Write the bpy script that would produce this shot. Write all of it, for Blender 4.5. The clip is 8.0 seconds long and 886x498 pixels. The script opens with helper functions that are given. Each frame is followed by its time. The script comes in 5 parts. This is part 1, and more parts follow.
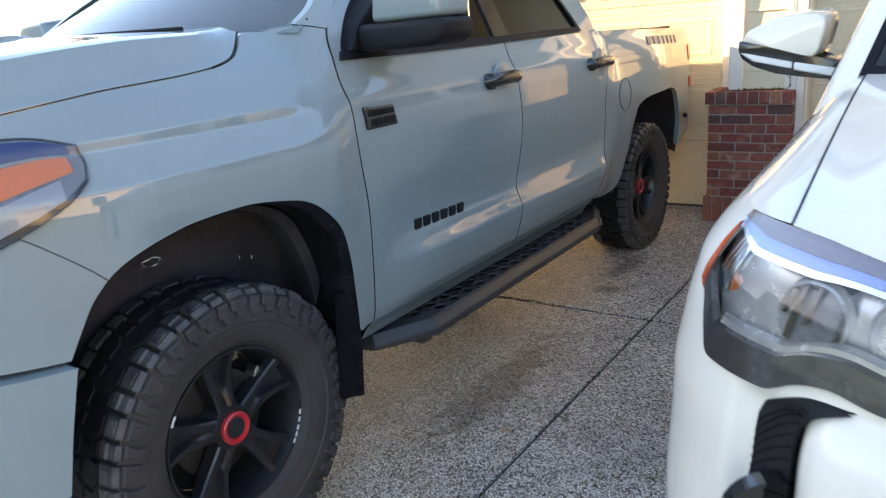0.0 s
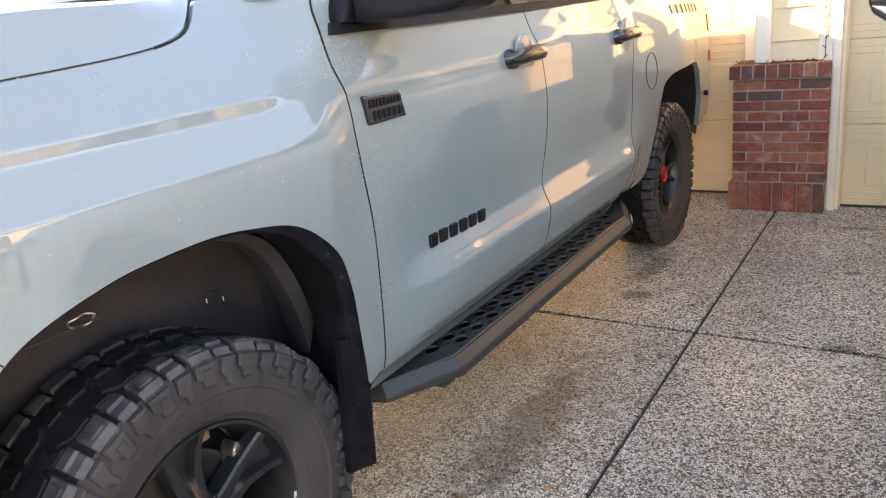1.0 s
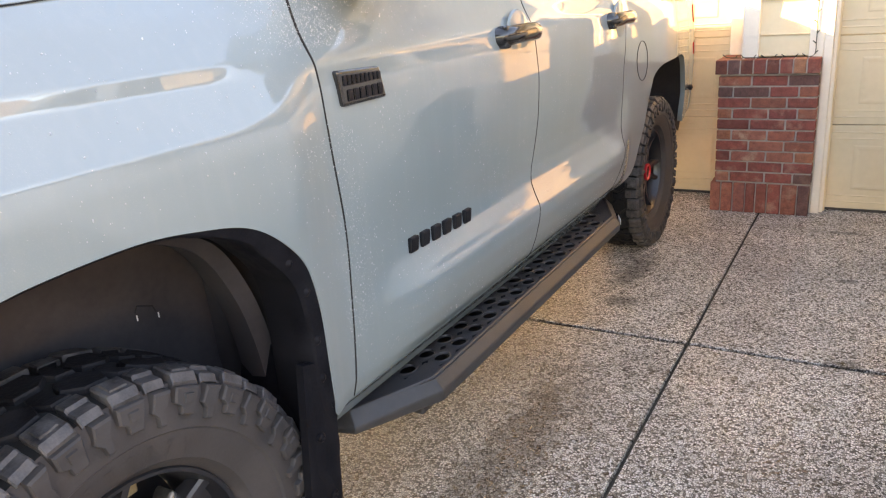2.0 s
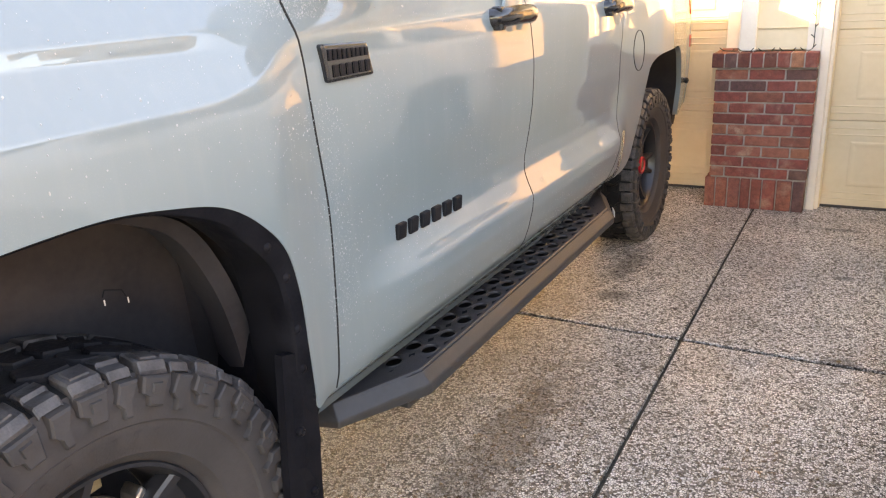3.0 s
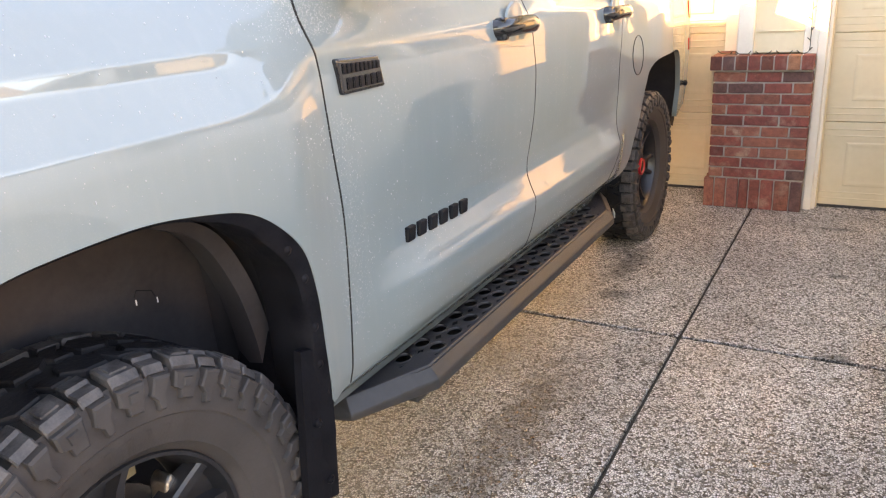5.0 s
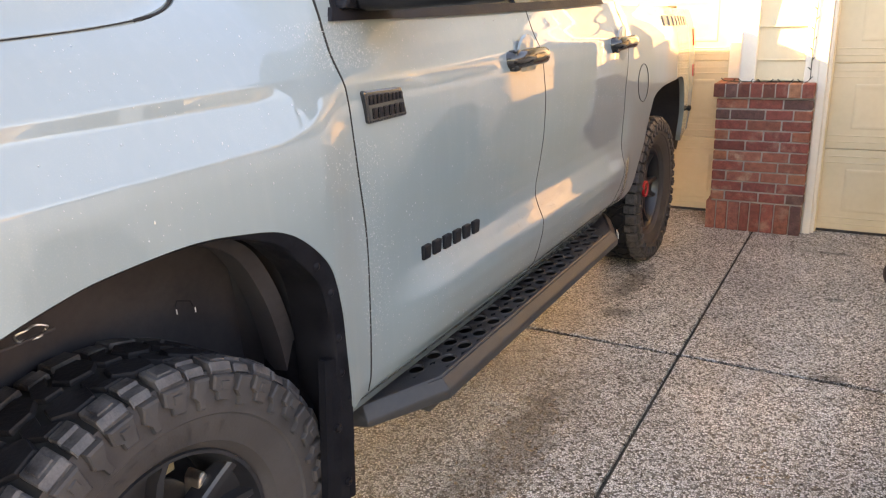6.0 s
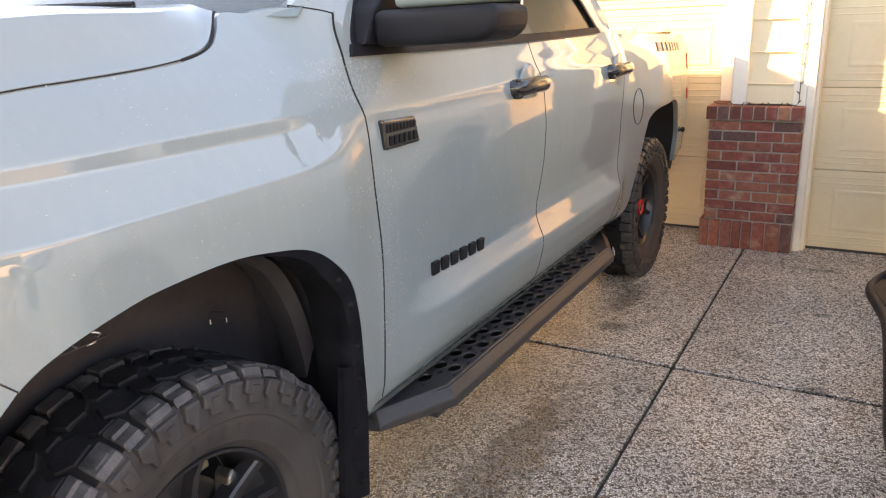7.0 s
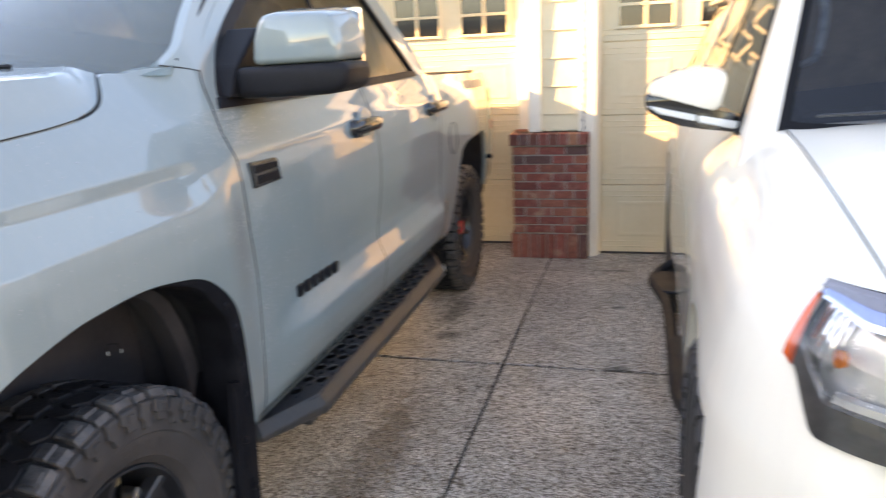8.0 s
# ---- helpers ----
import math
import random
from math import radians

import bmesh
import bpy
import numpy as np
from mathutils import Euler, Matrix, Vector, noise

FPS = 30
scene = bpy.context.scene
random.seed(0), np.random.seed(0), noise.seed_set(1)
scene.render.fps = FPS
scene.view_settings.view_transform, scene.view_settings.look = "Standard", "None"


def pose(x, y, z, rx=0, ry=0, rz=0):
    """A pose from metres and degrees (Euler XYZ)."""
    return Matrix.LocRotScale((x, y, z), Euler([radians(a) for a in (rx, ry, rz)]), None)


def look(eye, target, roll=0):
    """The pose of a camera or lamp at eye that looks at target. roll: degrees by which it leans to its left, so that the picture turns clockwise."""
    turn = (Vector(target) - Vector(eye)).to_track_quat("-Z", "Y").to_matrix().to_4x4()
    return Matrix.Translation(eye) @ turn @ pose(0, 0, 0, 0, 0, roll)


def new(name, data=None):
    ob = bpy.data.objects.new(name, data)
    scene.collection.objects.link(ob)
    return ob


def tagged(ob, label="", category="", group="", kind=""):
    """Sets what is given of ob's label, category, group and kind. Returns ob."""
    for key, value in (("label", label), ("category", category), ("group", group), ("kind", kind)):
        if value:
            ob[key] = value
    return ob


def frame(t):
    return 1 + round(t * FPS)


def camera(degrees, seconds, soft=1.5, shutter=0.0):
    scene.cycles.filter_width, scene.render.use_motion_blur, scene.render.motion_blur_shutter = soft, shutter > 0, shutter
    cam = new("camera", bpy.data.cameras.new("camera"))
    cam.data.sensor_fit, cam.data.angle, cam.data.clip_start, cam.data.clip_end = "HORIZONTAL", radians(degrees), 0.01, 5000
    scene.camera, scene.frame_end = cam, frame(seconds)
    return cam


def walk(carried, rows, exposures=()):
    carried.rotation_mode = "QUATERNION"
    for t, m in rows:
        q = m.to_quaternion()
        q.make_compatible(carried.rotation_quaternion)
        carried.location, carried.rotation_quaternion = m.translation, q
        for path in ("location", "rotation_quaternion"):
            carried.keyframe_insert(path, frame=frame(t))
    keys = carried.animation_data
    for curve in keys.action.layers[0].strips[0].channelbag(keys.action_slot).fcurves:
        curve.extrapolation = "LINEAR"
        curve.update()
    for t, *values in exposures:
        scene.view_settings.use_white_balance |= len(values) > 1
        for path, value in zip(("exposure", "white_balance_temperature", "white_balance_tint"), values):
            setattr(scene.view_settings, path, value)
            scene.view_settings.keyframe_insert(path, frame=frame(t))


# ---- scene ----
cam = camera(61.5, 8.0, soft=1.15, shutter=0.35)
PATH = [
    (0, (1.806, -1.206, 1.565), (0.693, 0.357, 0.999), -4.6),
    (0.5, (1.606, -0.933, 1.55), (0.487, 0.617, 0.961), -6.2),
    (1, (1.378, -0.791, 1.517), (0.306, 0.786, 0.912), -6.4),
    (1.5, (1.226, -0.656, 1.492), (0.219, 0.957, 0.873), -5.4),
    (3, (1.123, -0.497, 1.416), (0.169, 1.137, 0.767), -3.4),
    (3.5, (1.115, -0.498, 1.417), (0.173, 1.141, 0.763), -3.2),
    (4, (1.121, -0.499, 1.419), (0.187, 1.141, 0.757), -4.0),
    (4.5, (1.134, -0.524, 1.435), (0.186, 1.109, 0.775), -4.1),
    (6, (1.19, -0.695, 1.505), (0.22, 0.943, 0.892), -2.6),
    (6.5, (1.195, -0.734, 1.545), (0.235, 0.914, 0.944), -2.0),
    (7, (1.232, -0.835, 1.557), (0.266, 0.819, 0.981), -2.2),
    (7.5, (1.28, -1.004, 1.588), (0.36, 0.689, 1.051), -3.7),
    (8, (1.252, -1.189, 1.622), (0.733, 0.671, 1.104), -2.8),
]
LIGHT = [(0.0, 3.14, 8050, 14.5), (0.5, 3.7, 9550, 20), (1.0, 3.97, 10650, 23.0), (1.5, 4.05, 10950, 24.0), (3.0, 4.26, 11900, 26.0), (4.5, 4.31, 12000, 26.0), (6.0, 4.08, 12050, 26.0), (7.0, 3.85, 11800, 26.0), (7.5, 3.75, 11250, 25.0), (8.0, 3.58, 10000, 21.5)]
walk(cam, [(t, look(eye, target, roll)) for t, eye, target, roll in PATH], LIGHT)

# ---- light ----
SUN_AZ, SUN_EL = 254.3, 22.0
world = bpy.data.worlds.new("sky")
scene.world = world
world.use_nodes = True
wn = world.node_tree
sky = wn.nodes.new("ShaderNodeTexSky")
sky.sky_type, sky.sun_disc = "NISHITA", False
sky.sun_elevation, sky.sun_rotation = radians(SUN_EL), radians(SUN_AZ)
sky.air_density, sky.dust_density, sky.ozone_density = 1.0, 0.4, 3.0
wn.nodes["Background"].inputs["Strength"].default_value = 0.090
wn.links.new(sky.outputs[0], wn.nodes["Background"].inputs["Color"])
sun = new("sun", bpy.data.lights.new("sun", "SUN"))
sun.data.energy, sun.data.angle, sun.data.color = 3.7, radians(0.6), (1.0, 0.74, 0.45)
sun_from = Vector((math.sin(radians(SUN_AZ)) * math.cos(radians(SUN_EL)), math.cos(radians(SUN_AZ)) * math.cos(radians(SUN_EL)), math.sin(radians(SUN_EL))))
sun.matrix_world = look(sun_from * 30, (0, 0, 0))


# ---- materials ----
def material(name, colour, rough=0.5, metal=0.0, coat=0.0, spec=0.5):
    m = bpy.data.materials.new(name)
    m.use_nodes = True
    b = m.node_tree.nodes["Principled BSDF"]
    b.inputs["Base Color"].default_value = (*colour, 1)
    b.inputs["Roughness"].default_value, b.inputs["Metallic"].default_value = rough, metal
    b.inputs["Coat Weight"].default_value = coat
    b.inputs["Coat Roughness"].default_value = 0.04
    b.inputs["Specular IOR Level"].default_value = spec
    return m


def node(m, kind, **values):
    n = m.node_tree.nodes.new(kind)
    for key, value in values.items():
        n.inputs[key].default_value = value
    return n


def coords(m, world_space=True):
    return m.node_tree.nodes.new("ShaderNodeNewGeometry").outputs["Position"]


def ramp(m, fac, stops):
    r = m.node_tree.nodes.new("ShaderNodeValToRGB")
    e = r.color_ramp.elements
    while len(e) < len(stops):
        e.new(0.5)
    for k, (p, c) in zip(e, stops):
        k.position, k.color = p, (*c, 1)
    m.node_tree.links.new(fac, r.inputs[0])
    return r.outputs[0]


def noise_of(m, scale, detail=4.0, vec=None):
    n = node(m, "ShaderNodeTexNoise", Scale=scale, Detail=detail)
    m.node_tree.links.new(vec or coords(m), n.inputs["Vector"])
    return n.outputs["Fac"]


def mixed(m, fac, a, b, blend="MIX"):
    x = m.node_tree.nodes.new("ShaderNodeMix")
    x.data_type, x.blend_type = "RGBA", blend
    for value, socket in ((fac, x.inputs[0]), (a, x.inputs[6]), (b, x.inputs[7])):
        if isinstance(value, (int, float)):
            socket.default_value = value
        elif isinstance(value, tuple):
            socket.default_value = (*value, 1)
        else:
            m.node_tree.links.new(value, socket)
    return x.outputs[2]


def bump(m, height, strength=0.3, distance=0.002):
    n = node(m, "ShaderNodeBump", Strength=strength, Distance=distance)
    m.node_tree.links.new(height, n.inputs["Height"])
    m.node_tree.links.new(n.outputs[0], m.node_tree.nodes["Principled BSDF"].inputs["Normal"])


def feed(m, socket, name):
    m.node_tree.links.new(socket, m.node_tree.nodes["Principled BSDF"].inputs[name])


def worn(name, a, b, scale, rough=(0.4, 0.6), metal=0.0, coat=0.0, relief=0.0, relief_scale=200.0, spec=0.5):
    """A surface with two colours mottled at two scales, uneven gloss and fine relief."""
    m = material(name, a, rough[0], metal, coat, spec)
    f = noise_of(m, scale, 6)
    g = noise_of(m, scale * 9, 3)
    s = m.node_tree.nodes.new("ShaderNodeMath")
    s.operation = "MULTIPLY_ADD"
    m.node_tree.links.new(f, s.inputs[0])
    s.inputs[1].default_value = 0.7
    h = m.node_tree.nodes.new("ShaderNodeMath")
    h.operation = "MULTIPLY"
    h.inputs[1].default_value = 0.3
    m.node_tree.links.new(g, h.inputs[0])
    m.node_tree.links.new(h.outputs[0], s.inputs[2])
    feed(m, ramp(m, s.outputs[0], [(0.36, a), (0.64, b)]), "Base Color")
    r = node(m, "ShaderNodeMapRange")
    m.node_tree.links.new(s.outputs[0], r.inputs[0])
    for k, v in zip(("From Min", "From Max", "To Min", "To Max"), (0.35, 0.65, *rough)):
        r.inputs[k].default_value = v
    feed(m, r.outputs[0], "Roughness")
    if relief:
        bump(m, noise_of(m, relief_scale, 3), 0.5, relief)
    return m


def car_paint(name, a, b, dirt, gloss=1.52):
    """Clear-coated paint with a thin film of dust, dried water runs and a dirty lower edge."""
    m = material(name, a, 0.55, 0.0, 1.0, 0.12)
    m.node_tree.nodes["Principled BSDF"].inputs["Coat IOR"].default_value = gloss
    pos = coords(m)
    stretch = node(m, "ShaderNodeMapping", Scale=(14, 14, 1.2))
    m.node_tree.links.new(pos, stretch.inputs["Vector"])
    runs = node(m, "ShaderNodeTexNoise", Scale=3.0, Detail=5.0)
    m.node_tree.links.new(stretch.outputs[0], runs.inputs["Vector"])
    base = ramp(m, noise_of(m, 2.5, 5, pos), [(0.3, a), (0.7, b)])
    film = ramp(m, runs.outputs["Fac"], [(0.5, (0, 0, 0)), (0.75, (0.14, 0.14, 0.14))])
    speck = ramp(m, noise_of(m, 420, 2, pos), [(0.56, (0, 0, 0)), (0.70, (0.45, 0.45, 0.45))])
    patch = ramp(m, noise_of(m, 5, 4, pos), [(0.42, (0.15, 0.15, 0.15)), (0.62, (1, 1, 1))])
    dust = mixed(m, 1.0, speck, patch, "MULTIPLY")
    feed(m, mixed(m, dust, mixed(m, film, base, dirt), dirt), "Base Color")
    rough = ramp(m, runs.outputs["Fac"], [(0.45, (0.008, 0.008, 0.008)), (0.78, (0.065, 0.065, 0.065))])
    feed(m, rough, "Coat Roughness")
    bump(m, noise_of(m, 900, 2, pos), 0.015, 0.0004)
    return m


def aggregate(name):
    """Exposed-aggregate concrete: small washed pebbles in grey-brown cement, with darker damp patches; those along the
    truck also carry painted shade.
    """
    m = material(name, (0.2, 0.18, 0.16), 0.6)
    pos = coords(m)
    v = node(m, "ShaderNodeTexVoronoi", Scale=126.0)
    m.node_tree.links.new(pos, v.inputs["Vector"])
    edge = node(m, "ShaderNodeTexVoronoi", Scale=126.0)
    edge.feature = "DISTANCE_TO_EDGE"
    m.node_tree.links.new(pos, edge.inputs["Vector"])
    sep = m.node_tree.nodes.new("ShaderNodeSeparateColor")
    m.node_tree.links.new(v.outputs["Color"], sep.inputs[0])
    pebble = ramp(m, sep.outputs[0], [(0.0, (0.09, 0.075, 0.066)), (0.22, (0.34, 0.30, 0.26)), (0.38, (0.72, 0.675, 0.61)), (0.55, (0.94, 0.905, 0.85)), (0.80, (0.98, 0.965, 0.935)), (1.0, (1.0, 0.99, 0.97))])
    gap = ramp(m, edge.outputs["Distance"], [(0.03, (0, 0, 0)), (0.14, (1, 1, 1))])
    body = mixed(m, gap, (0.060, 0.055, 0.050), pebble)
    big = ramp(m, noise_of(m, 1.1, 6, pos), [(0.35, (0.80, 0.795, 0.79)), (0.62, (1.15, 1.13, 1.10))])
    body = mixed(m, 1.0, body, big, "MULTIPLY")
    mid = ramp(m, noise_of(m, 9.0, 4, pos), [(0.3, (0.82, 0.82, 0.82)), (0.7, (1.1, 1.1, 1.1))])
    body = mixed(m, 1.0, body, mid, "MULTIPLY")
    # long patches beside the truck: damp concrete plus the truck's shade, put into the colour
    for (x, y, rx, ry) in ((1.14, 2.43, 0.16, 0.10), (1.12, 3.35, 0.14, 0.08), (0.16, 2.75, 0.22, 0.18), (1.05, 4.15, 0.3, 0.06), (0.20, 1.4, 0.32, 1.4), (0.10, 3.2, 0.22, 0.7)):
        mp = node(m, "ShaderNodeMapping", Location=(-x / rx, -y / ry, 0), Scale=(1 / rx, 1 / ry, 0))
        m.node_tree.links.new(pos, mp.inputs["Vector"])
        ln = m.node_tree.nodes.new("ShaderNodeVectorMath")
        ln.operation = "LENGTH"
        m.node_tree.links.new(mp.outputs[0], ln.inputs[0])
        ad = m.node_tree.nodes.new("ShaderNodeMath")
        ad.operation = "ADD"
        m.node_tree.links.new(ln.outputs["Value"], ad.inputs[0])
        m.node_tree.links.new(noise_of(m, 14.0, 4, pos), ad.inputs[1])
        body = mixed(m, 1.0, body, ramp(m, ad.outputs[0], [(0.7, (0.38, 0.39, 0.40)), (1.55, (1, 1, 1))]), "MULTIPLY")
    feed(m, body, "Base Color")
    feed(m, ramp(m, sep.outputs[1], [(0.0, (0.14, 0.14, 0.14)), (0.5, (0.34, 0.34, 0.34)), (1.0, (0.6, 0.6, 0.6))]), "Roughness")
    bump(m, gap, 1.0, 0.004)
    return m


def brick_face(name, shade=1.0, hue=(1.0, 0.98, 0.92), bloom=0.5):
    m = material(name, (0.25, 0.08, 0.06), 0.85)
    info = m.node_tree.nodes.new("ShaderNodeObjectInfo")
    base = ramp(m, info.outputs["Random"], [(0.0, (0.27, 0.082, 0.068)), (0.12, (0.29, 0.085, 0.068)), (0.2, (0.31, 0.090, 0.070)), (0.55, (0.35, 0.105, 0.078)), (0.8, (0.38, 0.13, 0.090)), (1.0, (0.41, 0.16, 0.105))])
    base = mixed(m, 1.0, base, tuple(shade * h for h in hue), "MULTIPLY")
    spots = ramp(m, noise_of(m, 34, 8), [(0.32, (0.76, 0.73, 0.73)), (0.52, (1, 1, 1)), (0.72, (1.22, 1.16, 1.10))])
    body = mixed(m, 1.0, base, spots, "MULTIPLY")
    pale = ramp(m, noise_of(m, 13, 5), [(0.54, (0, 0, 0)), (0.70, (bloom, bloom, bloom))])
    grain = ramp(m, noise_of(m, 240, 3), [(0.35, (0.72, 0.70, 0.70)), (0.62, (1.12, 1.1, 1.08))])
    feed(m, mixed(m, 1.0, mixed(m, pale, body, (0.48, 0.29, 0.21)), grain, "MULTIPLY"), "Base Color")
    bump(m, noise_of(m, 120, 5), 0.7, 0.003)
    return m


PAINT = car_paint("grey_green_paint", (0.206, 0.260, 0.268), (0.221, 0.275, 0.283), (0.30, 0.33, 0.32), 1.68)
WHITE = car_paint("white_paint", (0.80, 0.735, 0.625), (0.83, 0.765, 0.655), (0.67, 0.615, 0.53))
PLASTIC = worn("black_plastic", (0.008, 0.008, 0.010), (0.015, 0.015, 0.018), 8, (0.42, 0.6), relief=0.0006, relief_scale=700, spec=0.16)
FLAP = worn("flap_rubber", (0.007, 0.007, 0.009), (0.014, 0.014, 0.017), 14, (0.3, 0.5), relief=0.0006, relief_scale=600, spec=0.07)
LINER = worn("wheel_well_plastic", (0.032, 0.031, 0.036), (0.056, 0.053, 0.058), 6, (0.55, 0.8), relief=0.001, relief_scale=90, spec=0.25)
GLOSS = material("gloss_black", (0.012, 0.012, 0.013), 0.18, 0.0, 0.6)
RIM = worn("black_rim_paint", (0.010, 0.010, 0.012), (0.021, 0.021, 0.024), 12, (0.28, 0.45), coat=0.12)
RUBBER = worn("dusty_rubber", (0.032, 0.029, 0.029), (0.058, 0.052, 0.050), 9, (0.6, 0.85), relief=0.0012, relief_scale=160)
LUGRUBBER = worn("tread_rubber", (0.022, 0.021, 0.024), (0.098, 0.093, 0.093), 26, (0.42, 0.7), relief=0.004, relief_scale=90)
# centre blocks and grooves: shade between the lugs is put into these darker rubbers
TREAD = worn("clean_tread_rubber", (0.008, 0.008, 0.010), (0.019, 0.019, 0.022), 18, (0.5, 0.75), relief=0.003, relief_scale=110, spec=0.18)
GROOVE = worn("tread_groove_rubber", (0.010, 0.010, 0.010), (0.020, 0.019, 0.018), 20, (0.8, 0.95))
BOARD = worn("powder_coat", (0.030, 0.029, 0.029), (0.052, 0.050, 0.049), 6, (0.30, 0.45), relief=0.0007, relief_scale=900)
PLATE = worn("textured_black_coat", (0.028, 0.028, 0.033), (0.046, 0.046, 0.052), 7, (0.34, 0.5), relief=0.0008, relief_scale=900)
RED = material("red_enamel", (0.55, 0.02, 0.03), 0.3, 0.0, 0.5)
AMBER = material("amber_lens", (0.75, 0.17, 0.02), 0.2, 0.0, 0.6)
REDLENS = material("red_lens", (0.5, 0.015, 0.015), 0.15, 0.0, 0.8)
CHROME = material("chrome", (0.75, 0.76, 0.78), 0.09, 1.0)
DISCIRON = worn("dark_iron", (0.030, 0.029, 0.030), (0.060, 0.056, 0.054), 25, (0.4, 0.6), metal=0.6)
BRASS = worn("dull_brass", (0.35, 0.27, 0.15), (0.50, 0.40, 0.24), 40, (0.3, 0.5), metal=0.8)
STEEL = worn("bare_metal", (0.42, 0.41, 0.39), (0.62, 0.61, 0.58), 20, (0.3, 0.5), metal=1.0)
PALE = material("pale_label", (0.7, 0.7, 0.68), 0.5)
DECAL = worn("grey_decal", (0.13, 0.145, 0.15), (0.22, 0.24, 0.245), 30, (0.4, 0.5))
FRIT = material("black_screen_border", (0.006, 0.006, 0.007), 0.55, 0.0, 0.0, 0.12)
FACET = material("hammered_chrome", (0.62, 0.61, 0.60), 0.12, 1.0)
bump(FACET, noise_of(FACET, 26, 2), 0.45, 0.006)
LAMPWHITE = worn("pale_reflector", (0.60, 0.585, 0.56), (0.72, 0.70, 0.67), 30, (0.16, 0.3), metal=0.35, coat=0.6)
RIMCHROME = material("smoked_chrome", (0.27, 0.24, 0.24), 0.2, 1.0)
REDAMBER = material("red_amber_lens", (0.68, 0.085, 0.012), 0.2, 0.0, 0.6)
# chrome whose blue sky reflection is put into the base colour
BROWCHROME = material("blue_chrome", (0.30, 0.35, 0.50), 0.14, 0.85)
BLUE = material("blue_black_gloss", (0.030, 0.055, 0.17), 0.3, 0.0, 0.12, 0.2)
GREYLAMP = worn("grey_lamp_plastic", (0.15, 0.155, 0.17), (0.21, 0.21, 0.225), 25, (0.2, 0.35), coat=0.5)
LAMPGREY = worn("pale_grey_lamp", (0.30, 0.31, 0.33), (0.34, 0.35, 0.37), 9, (0.3, 0.4), metal=0.2, coat=0.3)
DARK = material("dark_cavity", (0.008, 0.008, 0.008), 0.9)
CLOTH = worn("tan_upholstery", (0.11, 0.08, 0.058), (0.17, 0.125, 0.09), 12, (0.8, 0.95), relief=0.001)
BRICK = brick_face("brick", 0.86, (1.0, 0.90, 0.92), 0.45)
BRICKCAP = brick_face("brown_brick", 0.50, (0.95, 1.0, 0.95), 0.3)
BRICKDARK = brick_face("dark_red_brick", 0.72, (1.0, 0.92, 0.92), 0.25)
BRICKORANGE = brick_face("orange_brick", 0.92, (1.0, 1.12, 0.95), 0.45)
BRICKTAN = brick_face("tan_faced_brick", 1.0, (1.0, 1.15, 1.1), 1.0)
BRICKCOAL = brick_face("charcoal_brick", 0.48, (0.85, 1.35, 1.6), 0.15)
MORTAR = worn("mortar", (0.31, 0.27, 0.235), (0.42, 0.37, 0.33), 20, (0.85, 0.95), relief=0.003, relief_scale=200)
CREAM = worn("cream_door_paint", (0.56, 0.475, 0.325), (0.62, 0.53, 0.37), 3, (0.42, 0.6), relief=0.0008, relief_scale=300)
SIDING = worn("cream_siding_paint", (0.64, 0.55, 0.375), (0.70, 0.61, 0.43), 4, (0.5, 0.7), relief=0.001, relief_scale=150)
TRIMW = worn("white_trim_paint", (0.70, 0.655, 0.56), (0.77, 0.72, 0.62), 5, (0.45, 0.65), relief=0.001, relief_scale=150)
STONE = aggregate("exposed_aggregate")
JOINT = worn("dirty_joint", (0.030, 0.026, 0.021), (0.068, 0.058, 0.045), 30, (0.85, 0.95), relief=0.004, relief_scale=120)
EARTH = worn("grass_ground", (0.05, 0.065, 0.03), (0.10, 0.11, 0.055), 0.6, (0.9, 1.0), relief=0.01, relief_scale=40)
WIRE = material("green_wire", (0.02, 0.03, 0.02), 0.5)
LEAF = worn("brown_leaf", (0.32, 0.13, 0.05), (0.45, 0.22, 0.10), 60, (0.7, 0.8))


def glass(name, tint, rough=0.02, trans=1.0):
    m = material(name, tint, rough)
    b = m.node_tree.nodes["Principled BSDF"]
    b.inputs["Transmission Weight"].default_value = trans
    b.inputs["IOR"].default_value = 1.45
    return m


GLASS = glass("window_glass", (0.80, 0.84, 0.82))
MIST = glass("misted_glass", (0.50, 0.60, 0.57), 0.18, 0.84)
SCREEN = glass("dark_screen_glass", (0.30, 0.37, 0.45))
WATER = glass("rain_water", (0.80, 0.84, 0.85), 0.03, 0.55)
TINT = glass("tinted_glass", (0.055, 0.052, 0.050))
TINT.node_tree.nodes["Principled BSDF"].inputs["Specular IOR Level"].default_value = 0.17
wet = node(TINT, "ShaderNodeMapping", Scale=(30, 30, 2.5))
TINT.node_tree.links.new(coords(TINT), wet.inputs["Vector"])
drips = node(TINT, "ShaderNodeTexNoise", Scale=2.0, Detail=4.0)
TINT.node_tree.links.new(wet.outputs[0], drips.inputs["Vector"])
feed(TINT, ramp(TINT, drips.outputs["Fac"], [(0.35, (0.10, 0.10, 0.10)), (0.70, (0.24, 0.24, 0.24))]), "Roughness")
LENS = glass("lamp_lens", (0.95, 0.96, 0.97), 0.03)


# ---- building blocks ----
def finish(name, bm, mat, smooth=False):
    bmesh.ops.recalc_face_normals(bm, faces=bm.faces)
    me = bpy.data.meshes.new(name)
    bm.to_mesh(me)
    bm.free()
    if smooth:
        me.polygons.foreach_set("use_smooth", [True] * len(me.polygons))
        me.set_sharp_from_angle(angle=radians(38))
    me.materials.append(mat)
    return me


